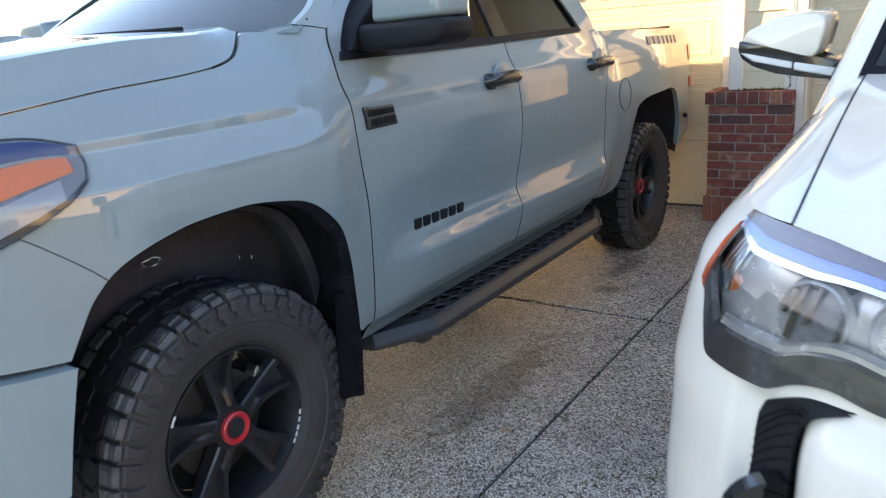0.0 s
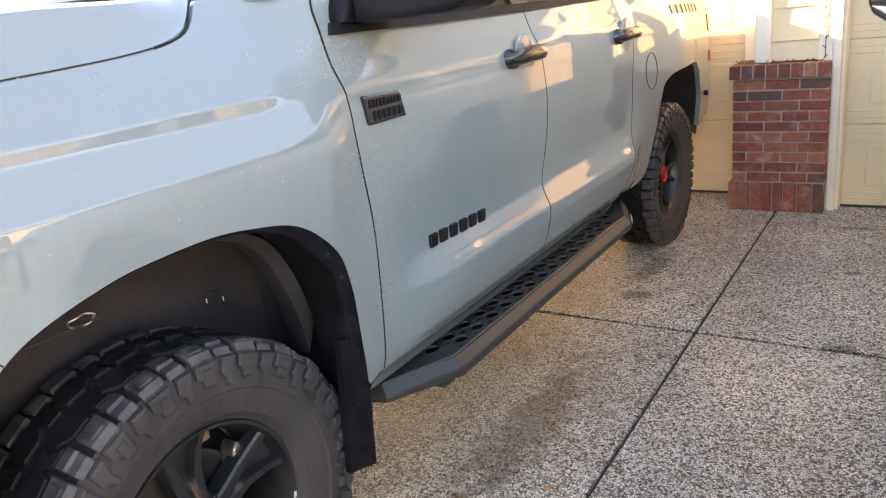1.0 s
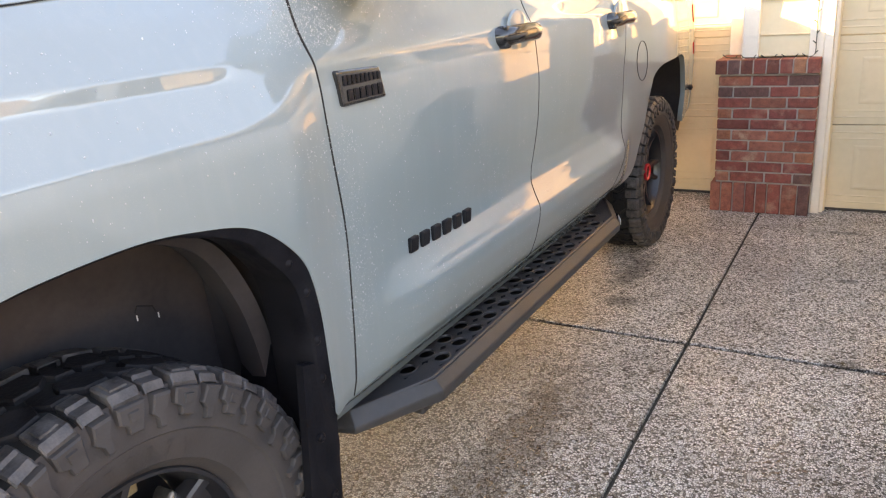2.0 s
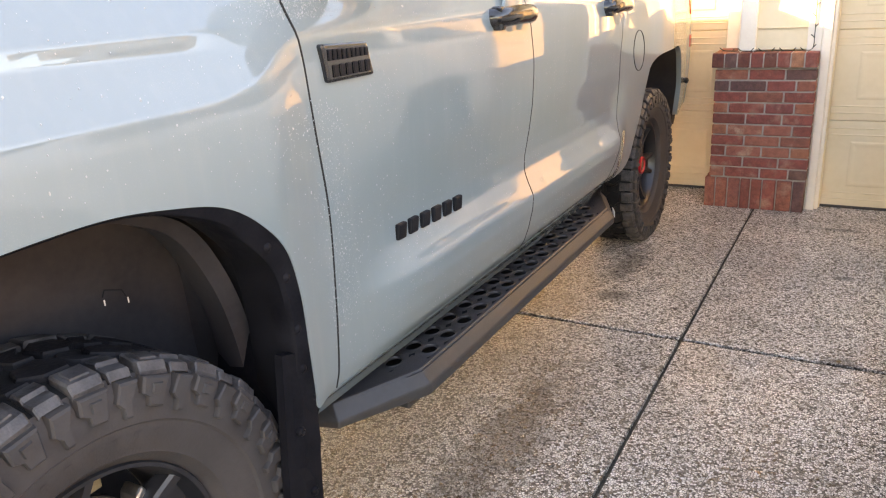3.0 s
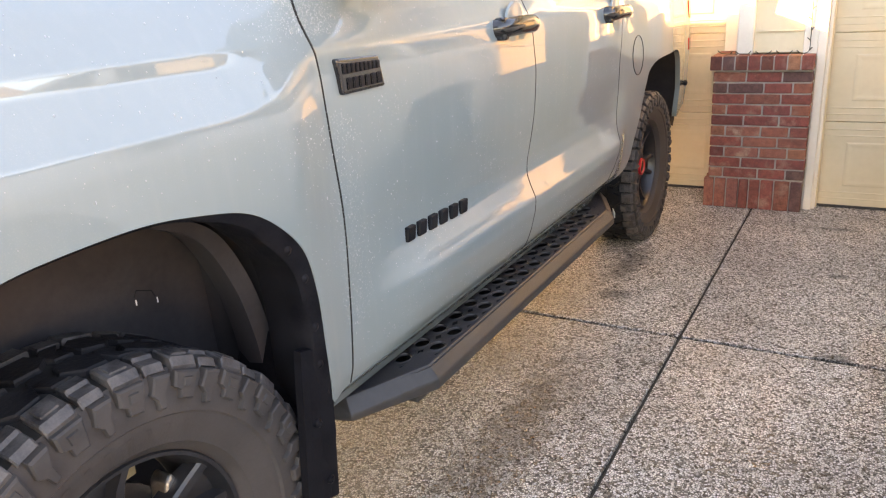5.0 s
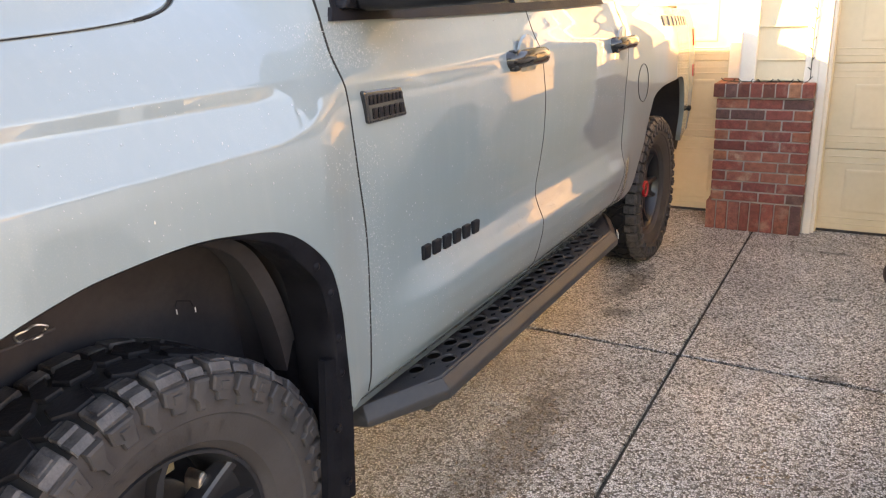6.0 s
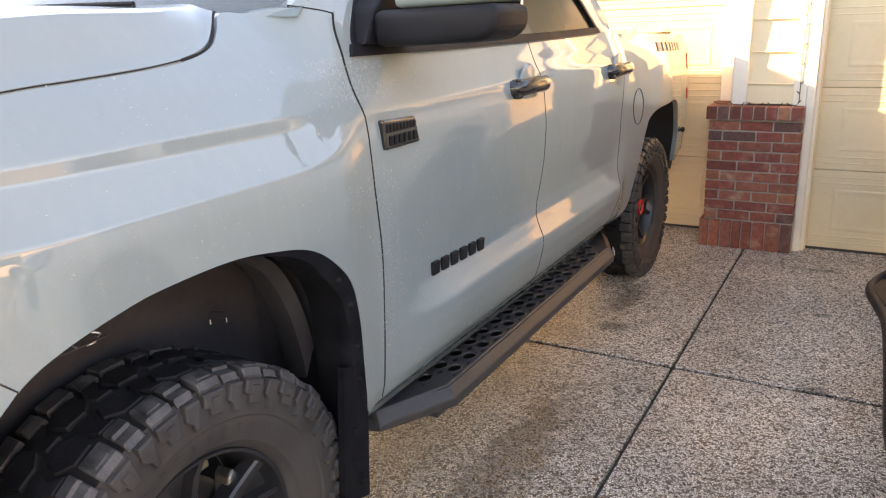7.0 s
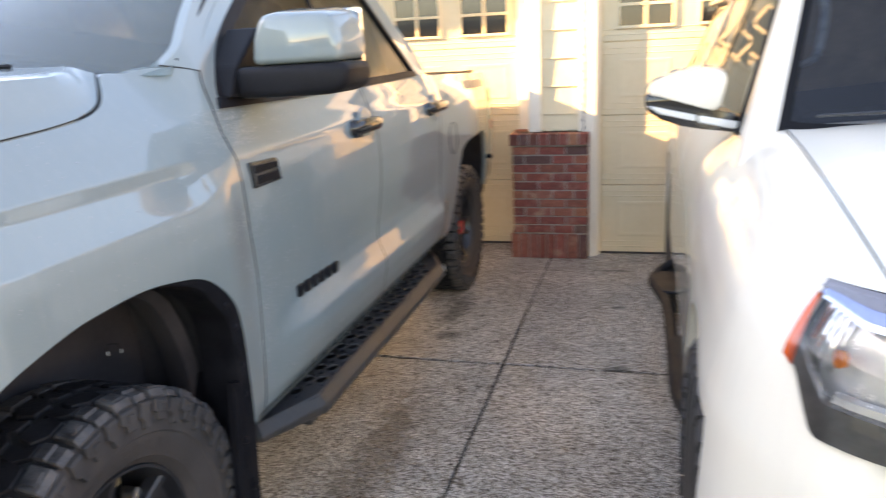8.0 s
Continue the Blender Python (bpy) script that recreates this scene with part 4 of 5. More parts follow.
for y, z in ((.284, .915), (.333, .902)):
    part("clip_end", tube([(-.055, y, z - .005), (-.055, y, z + .006)], .0013, 6), PALE, truck)
wheel(truck, -.058, 3.70, False, 40, TYRE_WORDS, True, .962)
wheel(truck, 2 * MID + .030, .09, True, 10, "black alloy wheel", False)
wheel(truck, 2 * MID + .058, 3.70, True, 70, "black alloy wheel", False, .962)


# brake caliper and balance weight that show between the spokes of the front wheel
part("brake_caliper", prism([(.205, .500), (.262, .495), (.256, .535), (.232, .575), (.215, .560)], "x", -.035, .015, .006, None, 2), STEEL, truck, "bright brake caliper behind the spokes")
part("balance_weight", box(.030, .046, .112, .140, .645, .672, .004, None, 2), BRASS, truck, "small brass-coloured weight inside the rim")

# running board: chamfered side rail, perforated step plate
def running_board(parent, flip):
    def fx(x):
        return 2 * MID - x if flip else x
    board = part("running_board", prism([(fx(a), b) for a, b in ((-.02, .715), (.080, .735), (.180, .975), (.180, 2.555), (.060, 2.83), (-.02, 2.86))], "z", .425, .445, .003), BOARD, parent, "black powder-coated running board with perforated step")
    path = [(.030, .698), (.092, .718), (.203, .968), (.203, 2.565), (.075, 2.855), (.015, 2.885)]
    low = [.436, .434, .421, .421, .432, .436]
    rows = []
    for i, (px, py) in enumerate(path):
        d = (Vector(path[min(i + 1, len(path) - 1)]) - Vector(path[max(i - 1, 0)])).normalized()
        nrm = Vector((d.y, -d.x))
        rows.append([(fx(px + nrm.x * a), py + nrm.y * a, z) for a, z in ((-.036, .484), (-.034, .490), (-.028, .4905), (.004, .455), (.006, .448), (.004, low[i] + .004), (.0, low[i]), (-.030, low[i]))])
    bm = bmesh.new()
    sheet(np.array(rows), None, bm)
    for r in (rows[0], rows[-1]):
        bm.faces.new([bm.verts.new(v) for v in r])
    bmesh.ops.remove_doubles(bm, verts=bm.verts, dist=.0002)
    es = [e for e in bm.edges if not e.is_boundary]
    bmesh.ops.bevel(bm, geom=es, offset=.003, segments=2, affect="EDGES", profile=.5)
    part("side_rail", bm, BOARD, board)
    # the plate: three rows of pressed oval holes, cut off askew at both ends
    bm = bmesh.new()
    z, n = .486, 16
    def cell(cx, cy, hx, hy):
        sq = []
        for k in range(n):
            a = 2 * math.pi * (k + .5) / n
            c, q = math.cos(a), math.sin(a)
            m = max(abs(c), abs(q))
            sq.append((cx + hx * c / m, cy + hy * q / m))
        rings = [[bm.verts.new((fx(a), b, z)) for a, b in sq]]
        for k2, zz in ((1.17, 0.0), (1.10, .0012), (1.04, .0018), (1.0, .0005), (.98, -.003), (.98, -.006)):
            rings.append([bm.verts.new((fx(cx + .0215 * k2 * math.cos(2 * math.pi * (k + .5) / n)), cy + .0285 * k2 * math.sin(2 * math.pi * (k + .5) / n), z + zz)) for k in range(n)])
        for a, b in zip(rings, rings[1:]):
            for k in range(n):
                bm.faces.new((a[k], a[(k + 1) % n], b[(k + 1) % n], b[k]))
    for j, (cx, k0, k1) in enumerate(((.033, 0, 18), (.0845, 1, 17), (.136, 2, 16))):
        for k in range(k0, k1):
            cell(cx, .879 + .104 * k, .0258, .052)
    bmesh.ops.remove_doubles(bm, verts=bm.verts, dist=.0004)
    part("step_plate", bm, PLATE, board, "", True)
    # dark sheet added below the plate so that its holes look shaded
    part("under_tray", prism([(fx(a), b) for a, b in ((-.02, .76), (.068, .785), (.150, .97), (.150, 2.56), (.050, 2.78), (-.02, 2.80))], "z", .4465, .452), DARK, board)
    # solid margins round the perforated field
    for pts in (((-.03, .715), (.0072, .715), (.0072, 2.83), (-.03, 2.83)), ((.0072, .720), (.078, .745), (.0895, .770), (.110, .815), (.110, .827), (.0072, .827)),
                ((.0588, .827), (.110, .827), (.110, .931), (.0588, .931)), ((.110, .815), (.1618, .93), (.1618, 1.035), (.110, 1.035)), ((.1618, .925), (.182, .97), (.182, 2.56), (.1618, 2.60)),
                ((.110, 2.491), (.1618, 2.491), (.1618, 2.605), (.110, 2.70)), ((.0588, 2.595), (.110, 2.595), (.110, 2.70), (.0588, 2.80)), ((.0072, 2.699), (.0588, 2.699), (.0588, 2.80), (.045, 2.83), (.0072, 2.83))):
        part("plate_margin", prism([(fx(a), b) for a, b in pts], "z", z - .004, z + .0003), PLATE, board)
    tag = part("maker_plate", prism([(fx(.204), 2.582), (fx(.2065), 2.583), (fx(.176), 2.650), (fx(.1735), 2.649)], "z", .445, .470), PALE, board, "small pale maker's plate")
    for y in (.95, 1.75, 2.40):
        part("bracket", box(min(fx(-.20), fx(.15)), max(fx(-.20), fx(.165)), y - .03, y + .03, .392, .4165, .004), BOARD, board)
    return board


running_board(truck, False)
running_board(truck, True)


# ---- white SUV ----
SX = 2.365                       # its centre line
OUT = [(2.365, -.36), (2.10, -.345), (1.85, -.29), (1.66, -.225), (1.52, -.13), (1.425, .0), (1.375, .14), (1.360, .32), (1.366, .7), (1.374, 1.2), (1.378, 2.0), (1.376, 3.0), (1.378, 4.0), (1.45, 4.35)]
OUTLINE = spline(OUT, 400)
OLEN = np.concatenate([[0], np.cumsum(np.linalg.norm(np.diff(OUTLINE, axis=0), axis=1))])


def s_at_y(y):
    """The way along the outline, from the middle of the nose, to where the side passes y."""
    return float(np.interp(y, OUTLINE[60:, 1], OLEN[60:]))


def s_at_x(x):
    return float(np.interp(-x, -OUTLINE[:, 0], OLEN))


SUV_IN = [(.40, .06), (.50, .015), (.58, .0), (.70, .0), (.85, .010), (.95, .014), (1.02, .028), (1.08, .040), (1.15, .060), (1.20, .095), (1.235, .130), (1.27, .17), (1.31, .22), (1.40, .30)]
SUV_SIDE = [(.40, .08), (.47, .03), (.55, .010), (.70, .012), (.90, .012), (1.0, .018), (1.1, .032), (1.17, .058), (1.22, .088), (1.255, .118), (1.29, .15), (1.40, .22), (1.90, .34)]


def suv_point(s, z, proud=0.0):
    s, z = np.asarray(s, float), np.asarray(z, float)
    p = np.stack([np.interp(s, OLEN, OUTLINE[:, 0]), np.interp(s, OLEN, OUTLINE[:, 1])], -1)
    q = np.stack([np.interp(s + .01, OLEN, OUTLINE[:, 0]), np.interp(s + .01, OLEN, OUTLINE[:, 1])], -1)
    q0 = np.stack([np.interp(s - .01, OLEN, OUTLINE[:, 0]), np.interp(s - .01, OLEN, OUTLINE[:, 1])], -1)
    d = (q - q0) / np.linalg.norm(q - q0, axis=-1, keepdims=True)
    nrm = np.stack([-d[..., 1], d[..., 0]], -1)      # inward
    nrm = nrm * np.sign((nrm[..., 0:1] * (SX - p[..., 0:1]) + nrm[..., 1:2] * (2 - p[..., 1:2])))
    w = ease(1.2, 1.9, s)
    lift = .055 * ease(.6, 1.4, p[..., 1])
    inset = profile_at(z, SUV_IN, .015) * (1 - w) + profile_at(z - lift, SUV_SIDE, .015) * w - proud
    xy = p + nrm * inset[..., None]
    return np.concatenate([xy, z[..., None]], -1)


suv = thing("suv", "white SUV with chrome headlights parked beside the truck", "car", (SX, 2.0, 0))


def suv_panel(name, mat, parent, bottom, top, left, right, nu=40, nv=24, proud=0.0, label="", both=True, hem=.03):
    g = coons(bottom, top, left, right, nu, nv)
    lift = proud(g[..., 0], g[..., 1]) if callable(proud) else proud
    pts = suv_point(g[..., 0], g[..., 1], lift)
    ins = suv_point(g[..., 0], g[..., 1], lift - hem) - pts
    def build(p, q):
        bm = sheet(p)
        rim = [(i, 0) for i in range(nu + 1)] + [(nu, j) for j in range(1, nv + 1)] + [(i, nv) for i in range(nu - 1, -1, -1)] + [(0, j) for j in range(nv - 1, 0, -1)]
        a = [bm.verts.new(p[k]) for k in rim]
        b = [bm.verts.new(p[k] + q[k]) for k in rim]
        for k in range(len(rim)):
            bm.faces.new((a[k], a[(k + 1) % len(rim)], b[(k + 1) % len(rim)], b[k]))
        return bm
    ob = part(name, build(pts, ins), mat, parent, label, True)
    if both:
        far, fin = pts.copy(), ins.copy()
        far[..., 0] = 2 * SX - far[..., 0]
        fin[..., 0] *= -1
        part(name, build(far, fin), mat, parent, label, True)
    return ob


SA0, SA1 = s_at_y(.18), s_at_y(1.06)
WY = .60
SARCH = [(s_at_y(.22), .46), (s_at_y(.24), .70), (s_at_y(.36), .90), (s_at_y(.52), .965), (s_at_y(.70), .965), (s_at_y(.86), .90), (s_at_y(.98), .72), (s_at_y(1.00), .50)]
# lower edge of the headlight, from the grille out to its tip, and the seam behind the tip
LAMP_LOW = [(.36, 1.05), (.50, 1.052), (.625, 1.060), (.69, 1.070), (.74, 1.062), (.780, 1.042), (.800, 1.036), (.87, 1.033), (.935, 1.033), (.950, 1.037), (.972, 1.068), (1.005, 1.112), (1.020, 1.121), (1.046, 1.130)]
SEAM = [(1.046, 1.130), (s_at_y(.10), 1.112), (s_at_y(.222), 1.100)]


def bumper_form(s, z):
    """The bumper's corner falls in beside the vent and swells again on its other side."""
    return -.022 * ease(.862, .826, s) * ease(.71, .745, s) * ease(1.04, 1.0, z) + .028 * ease(.735, .675, s) * ease(1.055, .985, z)


suv_panel("bumper_side", WHITE, suv, [(.01, .50), (s_at_x(1.60), .48), (s_at_y(.215), .46)], [(.01, 1.05)] + LAMP_LOW + SEAM[1:],
          [(.01, .50), (.01, 1.05)], [(s_at_y(.215), .46), (s_at_y(.215), .78), (s_at_y(.222), 1.100)], 130, 50, bumper_form)
suv_panel("front_fender", WHITE, suv, [(s_at_y(.222), .90)] + SARCH[2:] + [(s_at_y(1.04), .46)], [(s_at_y(.222), 1.245), (s_at_y(.6), 1.278), (s_at_y(1.05), 1.322)], [(s_at_y(.222), .90), (s_at_y(.222), 1.245)], [(s_at_y(1.04), .46), (s_at_y(1.05), .9), (s_at_y(1.05), 1.322)], 50, 30)
suv_panel("fender_corner", WHITE, suv, SEAM, [(1.060, 1.240), (s_at_y(.14), 1.242), (s_at_y(.222), 1.245)], [(1.046, 1.130), (1.048, 1.19), (1.060, 1.240)], [(s_at_y(.222), 1.100), (s_at_y(.222), 1.245)], 24, 20)
suv_panel("front_door", WHITE, suv, [(s_at_y(1.045), .47), (s_at_y(2.1), .47)], [(s_at_y(1.055), 1.334), (s_at_y(1.25), 1.345), (s_at_y(2.2), 1.375)], [(s_at_y(1.045), .47), (s_at_y(1.055), .9), (s_at_y(1.055), 1.334)], [(s_at_y(2.1), .47), (s_at_y(2.2), 1.375)], 30, 24)
suv_panel("rear_door", WHITE, suv, [(s_at_y(2.11), .47), (s_at_y(2.95), .47)], [(s_at_y(2.21), 1.375), (s_at_y(3.2), 1.40)], [(s_at_y(2.11), .47), (s_at_y(2.21), 1.375)], [(s_at_y(2.95), .47), (s_at_y(3.2), 1.40)], 24, 20)
suv_panel("rear_quarter", WHITE, suv, [(s_at_y(2.96), .47), (s_at_y(3.0), .75), (s_at_y(3.2), .95), (s_at_y(3.4), .965), (s_at_y(3.65), .93), (s_at_y(3.78), .75), (s_at_y(3.82), .5), (s_at_y(4.3), .5)], [(s_at_y(3.21), 1.40), (s_at_y(4.3), 1.42)], [(s_at_y(2.96), .47), (s_at_y(3.21), 1.40)], [(s_at_y(4.3), .5), (s_at_y(4.3), 1.42)], 40, 20)
part("tailgate", box(SX - .84, SX + .84, 4.30, 4.38, .5, 1.38, .05, None, 2), WHITE, suv)

# hood, cowl, windshield, roof
hg = np.zeros((41, 61, 3))
for j in range(61):
    q = j / 60
    x = 1.615 + (2 * SX - 3.23) * q
    xx = min(x, 2 * SX - x)
    zf = float(np.interp(xx, [1.60, 1.672, 1.718, 1.76, 1.98, 2.365], [1.246, 1.240, 1.234, 1.227, 1.192, 1.175]))
    ring = suv_point(OLEN[:260], np.full(260, zf), .004)
    f = (xx, float(np.interp(-xx, -ring[:, 0], ring[:, 1])), zf)
    w = min(q, 1 - q) * 2
    for i in range(41):
        v = i / 40
        yb = .955 - .20 * ease(0, 1, w)
        zb = 1.378 + .045 * ease(0, .9, w)
        side = 1.605 + (2 * SX - 3.21) * q
        crown = (.035 * ease(0, .22, w) + .02 * ease(.3, .9, w)) * math.sin(math.pi * min(1, .15 + v * .85)) ** .6 * ease(0, .10, v)
        t = 1 - (1 - v) ** 1.35
        hg[i, j] = (x * (1 - v) + side * v, float(f[1]) * (1 - v) + yb * v, zf + (zb - zf) * t + crown)
part("hood", sheet(hg, (0, 0, -.04)), WHITE, suv, "", True)
ft = np.zeros((41, 9, 3))
for i in range(41):
    v = i / 40
    so = 1.060 + (s_at_y(1.12) - 1.060) * v
    y = float(np.interp(so, OLEN, OUTLINE[:, 1]))
    zt = float(np.interp(y, [.0, .225, .6, 1.2], [1.240, 1.245, 1.278, 1.335]))
    a = suv_point(np.array(so), np.array(zt))
    if v < .80:
        b = np.array([float(np.interp(v / .80, np.linspace(0, 1, 41), hg[:, 0, c])) for c in range(3)]) - np.array((.003, 0, .0015))
    else:
        k = (v - .80) / .20
        b = np.array((hg[-1, 0, 0] - .003, hg[-1, 0, 1], hg[-1, 0, 2] - .0015)) * (1 - k) + np.array((1.512, 1.11, 1.352)) * k
    for j in range(9):
        k = j / 8
        ft[i, j] = a * (1 - k) + b * k + np.array((0, 0, .010 * math.sin(math.pi * k) * ease(0, .15, v)))
        if v < .15:
            straight = ft_a0 * (1 - k) + ft_b0 * k if i else None
            if i == 0:
                ft_a0, ft_b0 = a, b
                straight = a * (1 - k) + b * k
            curve = suv_point(np.array(1.060 * (1 - k) + .890 * k), np.array(1.240 * (1 - k) + 1.245 * k), .004)
            ft[i, j] += (curve - straight) * (1 - v / .15)
part("fender_top", sheet(ft), WHITE, suv, "", True)
ftm = ft.copy()
ftm[..., 0] = 2 * SX - ftm[..., 0]
part("fender_top", sheet(ftm), WHITE, suv, "", True)
# dark tubes added along the hood's edges for the shade in its gaps
part("gap_seal", tube([(float(p[0]) - .0015, float(p[1]), float(p[2]) + .0004) for p in hg[:, 0]], .0019, 6), DARK, suv, "dark gap along the hood")
part("gap_seal", tube([(float(p[0]), float(p[1]) - .004, float(p[2]) - .006) for p in hg[0]], .0035, 6), DARK, suv)
part("cowl", box(1.64, 2 * SX - 1.64, .84, 1.02, 1.28, 1.360, .02), PLASTIC, suv)
def screen_point(v, s, out=0.0):
    half = .780 - .125 * v
    x = SX + half * (1 - 2 * s)
    bow = 1 - ((x - SX) / half) ** 2
    return (x, .945 + .42 * v - .20 * bow * (1 - .5 * v) - out, 1.372 + .43 * v + .01 * bow + out * .4)


sg = np.array([[screen_point(i / 16, j / 30) for j in range(31)] for i in range(17)])
part("windshield", sheet(sg, (0, .006, -.005)), SCREEN, suv, "", True)
for s0, s1 in ((.984, 1.0), (0, .016)):
    part("windshield_border", sheet(np.array([[screen_point(i / 16, s0 + (s1 - s0) * k / 3, .003) for k in range(4)] for i in range(17)])), FRIT, suv, "black border of the windshield", True)
part("windshield_border", sheet(np.array([[screen_point(k * .013 + .03 * max(0, abs(j / 30 - .5) * 2 - .92) * 12 * k / 3, j / 30, .003) for k in range(4)] for j in range(31)])), FRIT, suv, "", True)
part("wiper", tube([(1.66, .855, 1.418), (2.0, .765, 1.440), (2.4, .745, 1.435)], .005, 6), GLOSS, suv)
ap = np.zeros((17, 5, 3))
for i in range(17):
    v = -.16 + 1.16 * i / 16
    e = Vector(screen_point(v, 1.0))
    o = Vector((1.500 + .160 * v, 1.050 + .365 * v, 1.325 + .475 * v))
    for j in range(5):
        k = j / 4
        ap[i, j] = e.lerp(o, k) + Vector((-.018 * math.sin(math.pi * k), -.02 * math.sin(math.pi * k), .012 * math.sin(math.pi * k)))
part("a_pillar", sheet(ap), WHITE, suv, "", True)
apm = ap.copy()
apm[..., 0] = 2 * SX - apm[..., 0]
part("a_pillar", sheet(apm), WHITE, suv, "", True)
rr = np.zeros((13, 13, 3))
for i in range(13):
    for j in range(13):
        rr[i, j] = (1.69 + (2 * SX - 3.38) * j / 12, 1.36 + 2.89 * i / 12 - .07 * math.sin(math.pi * j / 12), 1.80 + .05 * math.sin(math.pi * j / 12) + .03 * math.sin(math.pi * i / 12))
part("roof", sheet(rr, (0, 0, -.03)), WHITE, suv, "", True)
for fl in (False, True):
    def mx(x):
        return 2 * SX - x if fl else x
    for y0, y1, y2, y3 in ((1.10, 2.16, 2.14, 1.45), (2.26, 3.12, 3.02, 2.26), (3.24, 4.15, 3.95, 3.20)):
        wgl = np.array([[(mx(1.508), y0, 1.350), (mx(1.500), y1, 1.375)], [(mx(1.662), y3, 1.785), (mx(1.672), y2, 1.795)]])
        part("side_window", sheet(wgl, (.004 if not fl else -.004, 0, 0)), GLASS, suv, "clear side window")
        part("window_frame", tube([tuple(wgl[0, 0]), tuple(wgl[1, 0]), tuple(wgl[1, 1]), tuple(wgl[0, 1]), tuple(wgl[0, 0])], .009, 6), PLASTIC, suv)
    for name, y0, y1, y2, y3, mt in (("pillar", 2.15, 2.27, 2.13, 2.27, GLOSS), ("rear_pillar", 3.11, 3.26, 3.01, 3.21, WHITE)):
        pg = np.array([[(mx(1.492), y0, 1.36), (mx(1.492), y1, 1.36)], [(mx(1.664), y2, 1.80), (mx(1.664), y3, 1.80)]])
        part(name, sheet(pg, (.02 if not fl else -.02, 0, 0)), mt, suv)
    part("roof_rail", tube([(mx(1.668), 1.42, 1.80), (mx(1.655), 2.6, 1.835), (mx(1.66), 4.2, 1.82)], .022, 8), WHITE, suv, "", True)
part("dashboard", box(SX - .70, SX + .70, 1.05, 1.32, 1.20, 1.375, .03, None, 2), DARK, suv)
for x in (SX - .38, SX + .38):
    part("seat", box(x - .25, x + .25, 1.95, 2.15, .9, 1.62, .06, None, 2), CLOTH, suv, "tan seat")
part("rear_view_mirror", box(SX - .12, SX + .12, 1.30, 1.33, 1.66, 1.73, .015, None, 2), PLASTIC, suv)
part("grab_handle", tube([tuple(p) for p in spline([(1.690, 1.20, 1.50), (1.715, 1.17, 1.54), (1.745, 1.26, 1.66), (1.735, 1.33, 1.73)], 16)], .012, 8), DECAL, suv, "", True)
part("floor_pan", box(SX - .85, SX + .85, .2, 4.3, .40, .48), LINER, suv)
part("inner_wall", box(1.58, 1.64, 1.10, 3.0, .48, 1.30), DARK, suv)
part("engine_bay", box(1.66, 2 * SX - 1.66, -.05, .80, .5, 1.18), DARK, suv)
part("grille", box(1.88, 2 * SX - 1.88, -.375, -.30, .93, 1.14, .02, None, 2), GLOSS, suv)

# headlight: chrome bowl with vertical flutes, chrome brow coloured by a painted sky reflection, amber corner, smoked
# lower rim
SL = coons(LAMP_LOW, [(.36, 1.19), (.50, 1.205), (.62, 1.222), (.687, 1.230), (.79, 1.240), (.886, 1.243), (.97, 1.242), (1.058, 1.240)],
           [(.36, 1.05), (.36, 1.19)], [(1.046, 1.130), (1.047, 1.19), (1.058, 1.240)], 80, 40)


def lamp_piece(u0, u1, v0, v1, proud):
    nu, nv = 80, 40
    g = SL[round(u0 * nu):round(u1 * nu) + 1, round(v0 * nv):round(v1 * nv) + 1]
    return suv_point(g[..., 0], g[..., 1], proud)


slamp = part("headlight", sheet(lamp_piece(0, 1, 0, 1, -.055)), LAMPWHITE, suv, "clear headlight with chrome bowl and amber corner", True)
SMOKE = worn("smoked_plastic", (0.085, 0.077, 0.072), (0.135, 0.122, 0.114), 15, (0.2, 0.3), coat=0.6)
part("lower_rim", sheet(lamp_piece(0, 1, 0, .24, .006), (0.02, .03, 0)), SMOKE, slamp, "", True)
part("brow", sheet(lamp_piece(0, .99, .825, .90, .004), (0.02, .03, 0)), BROWCHROME, slamp, "", True)
part("chrome_strip", sheet(lamp_piece(0, .98, .775, .825, .002), (0.02, .03, 0)), CHROME, slamp, "", True)
part("top_rim", sheet(lamp_piece(0, 1, .90, 1, .006), (0.02, .03, 0)), RIMCHROME, slamp, "", True)
am = coons([(1.016, 1.119), (1.042, 1.130)], [(1.036, 1.214), (1.050, 1.222)], [(1.016, 1.119), (1.018, 1.16), (1.036, 1.214)], [(1.042, 1.130), (1.050, 1.222)], 6, 16)
part("amber_corner", sheet(suv_point(am[..., 0], am[..., 1], .009), (0.01, .02, 0)), REDAMBER, slamp, "", True)
for k in range(9):
    u = .86 + .0125 * k
    part("flute", sheet(lamp_piece(u, u + .0126, .26, .72, -.040 + .010 * (k % 2)), (.01, .01, 0)), FACET, slamp, "", True)
part("bulb", revolve([(0, .014), (.012, .012), (.020, .0)], 14, (1.545, -.035, 1.140)), AMBER, slamp, "", True)
for x, y, r in ((1.672, -.118, .050), (1.80, -.17, .060)):
    m = Matrix.Translation((x, y, 1.135)) @ Matrix.Rotation(radians(-118), 4, "Z")
    part("reflector_bowl", revolve([(-.03, .016), (-.022, r * .55), (.0, r * .92), (.010, r), (.006, r * 1.07), (-.01, r * 1.08)], 28, (0, 0, 0)), LAMPWHITE, slamp, "", True).matrix_basis = m
    part("lamp_bulb", revolve([(-.028, .012), (.012, .010), (.018, .0)], 14, (0, 0, 0)), GLOSS, slamp, "", True).matrix_basis = m
part("bowl_shade", sheet(lamp_piece(.50, .60, .30, .66, -.030), (.01, .02, 0)), GREYLAMP, slamp, "", True)
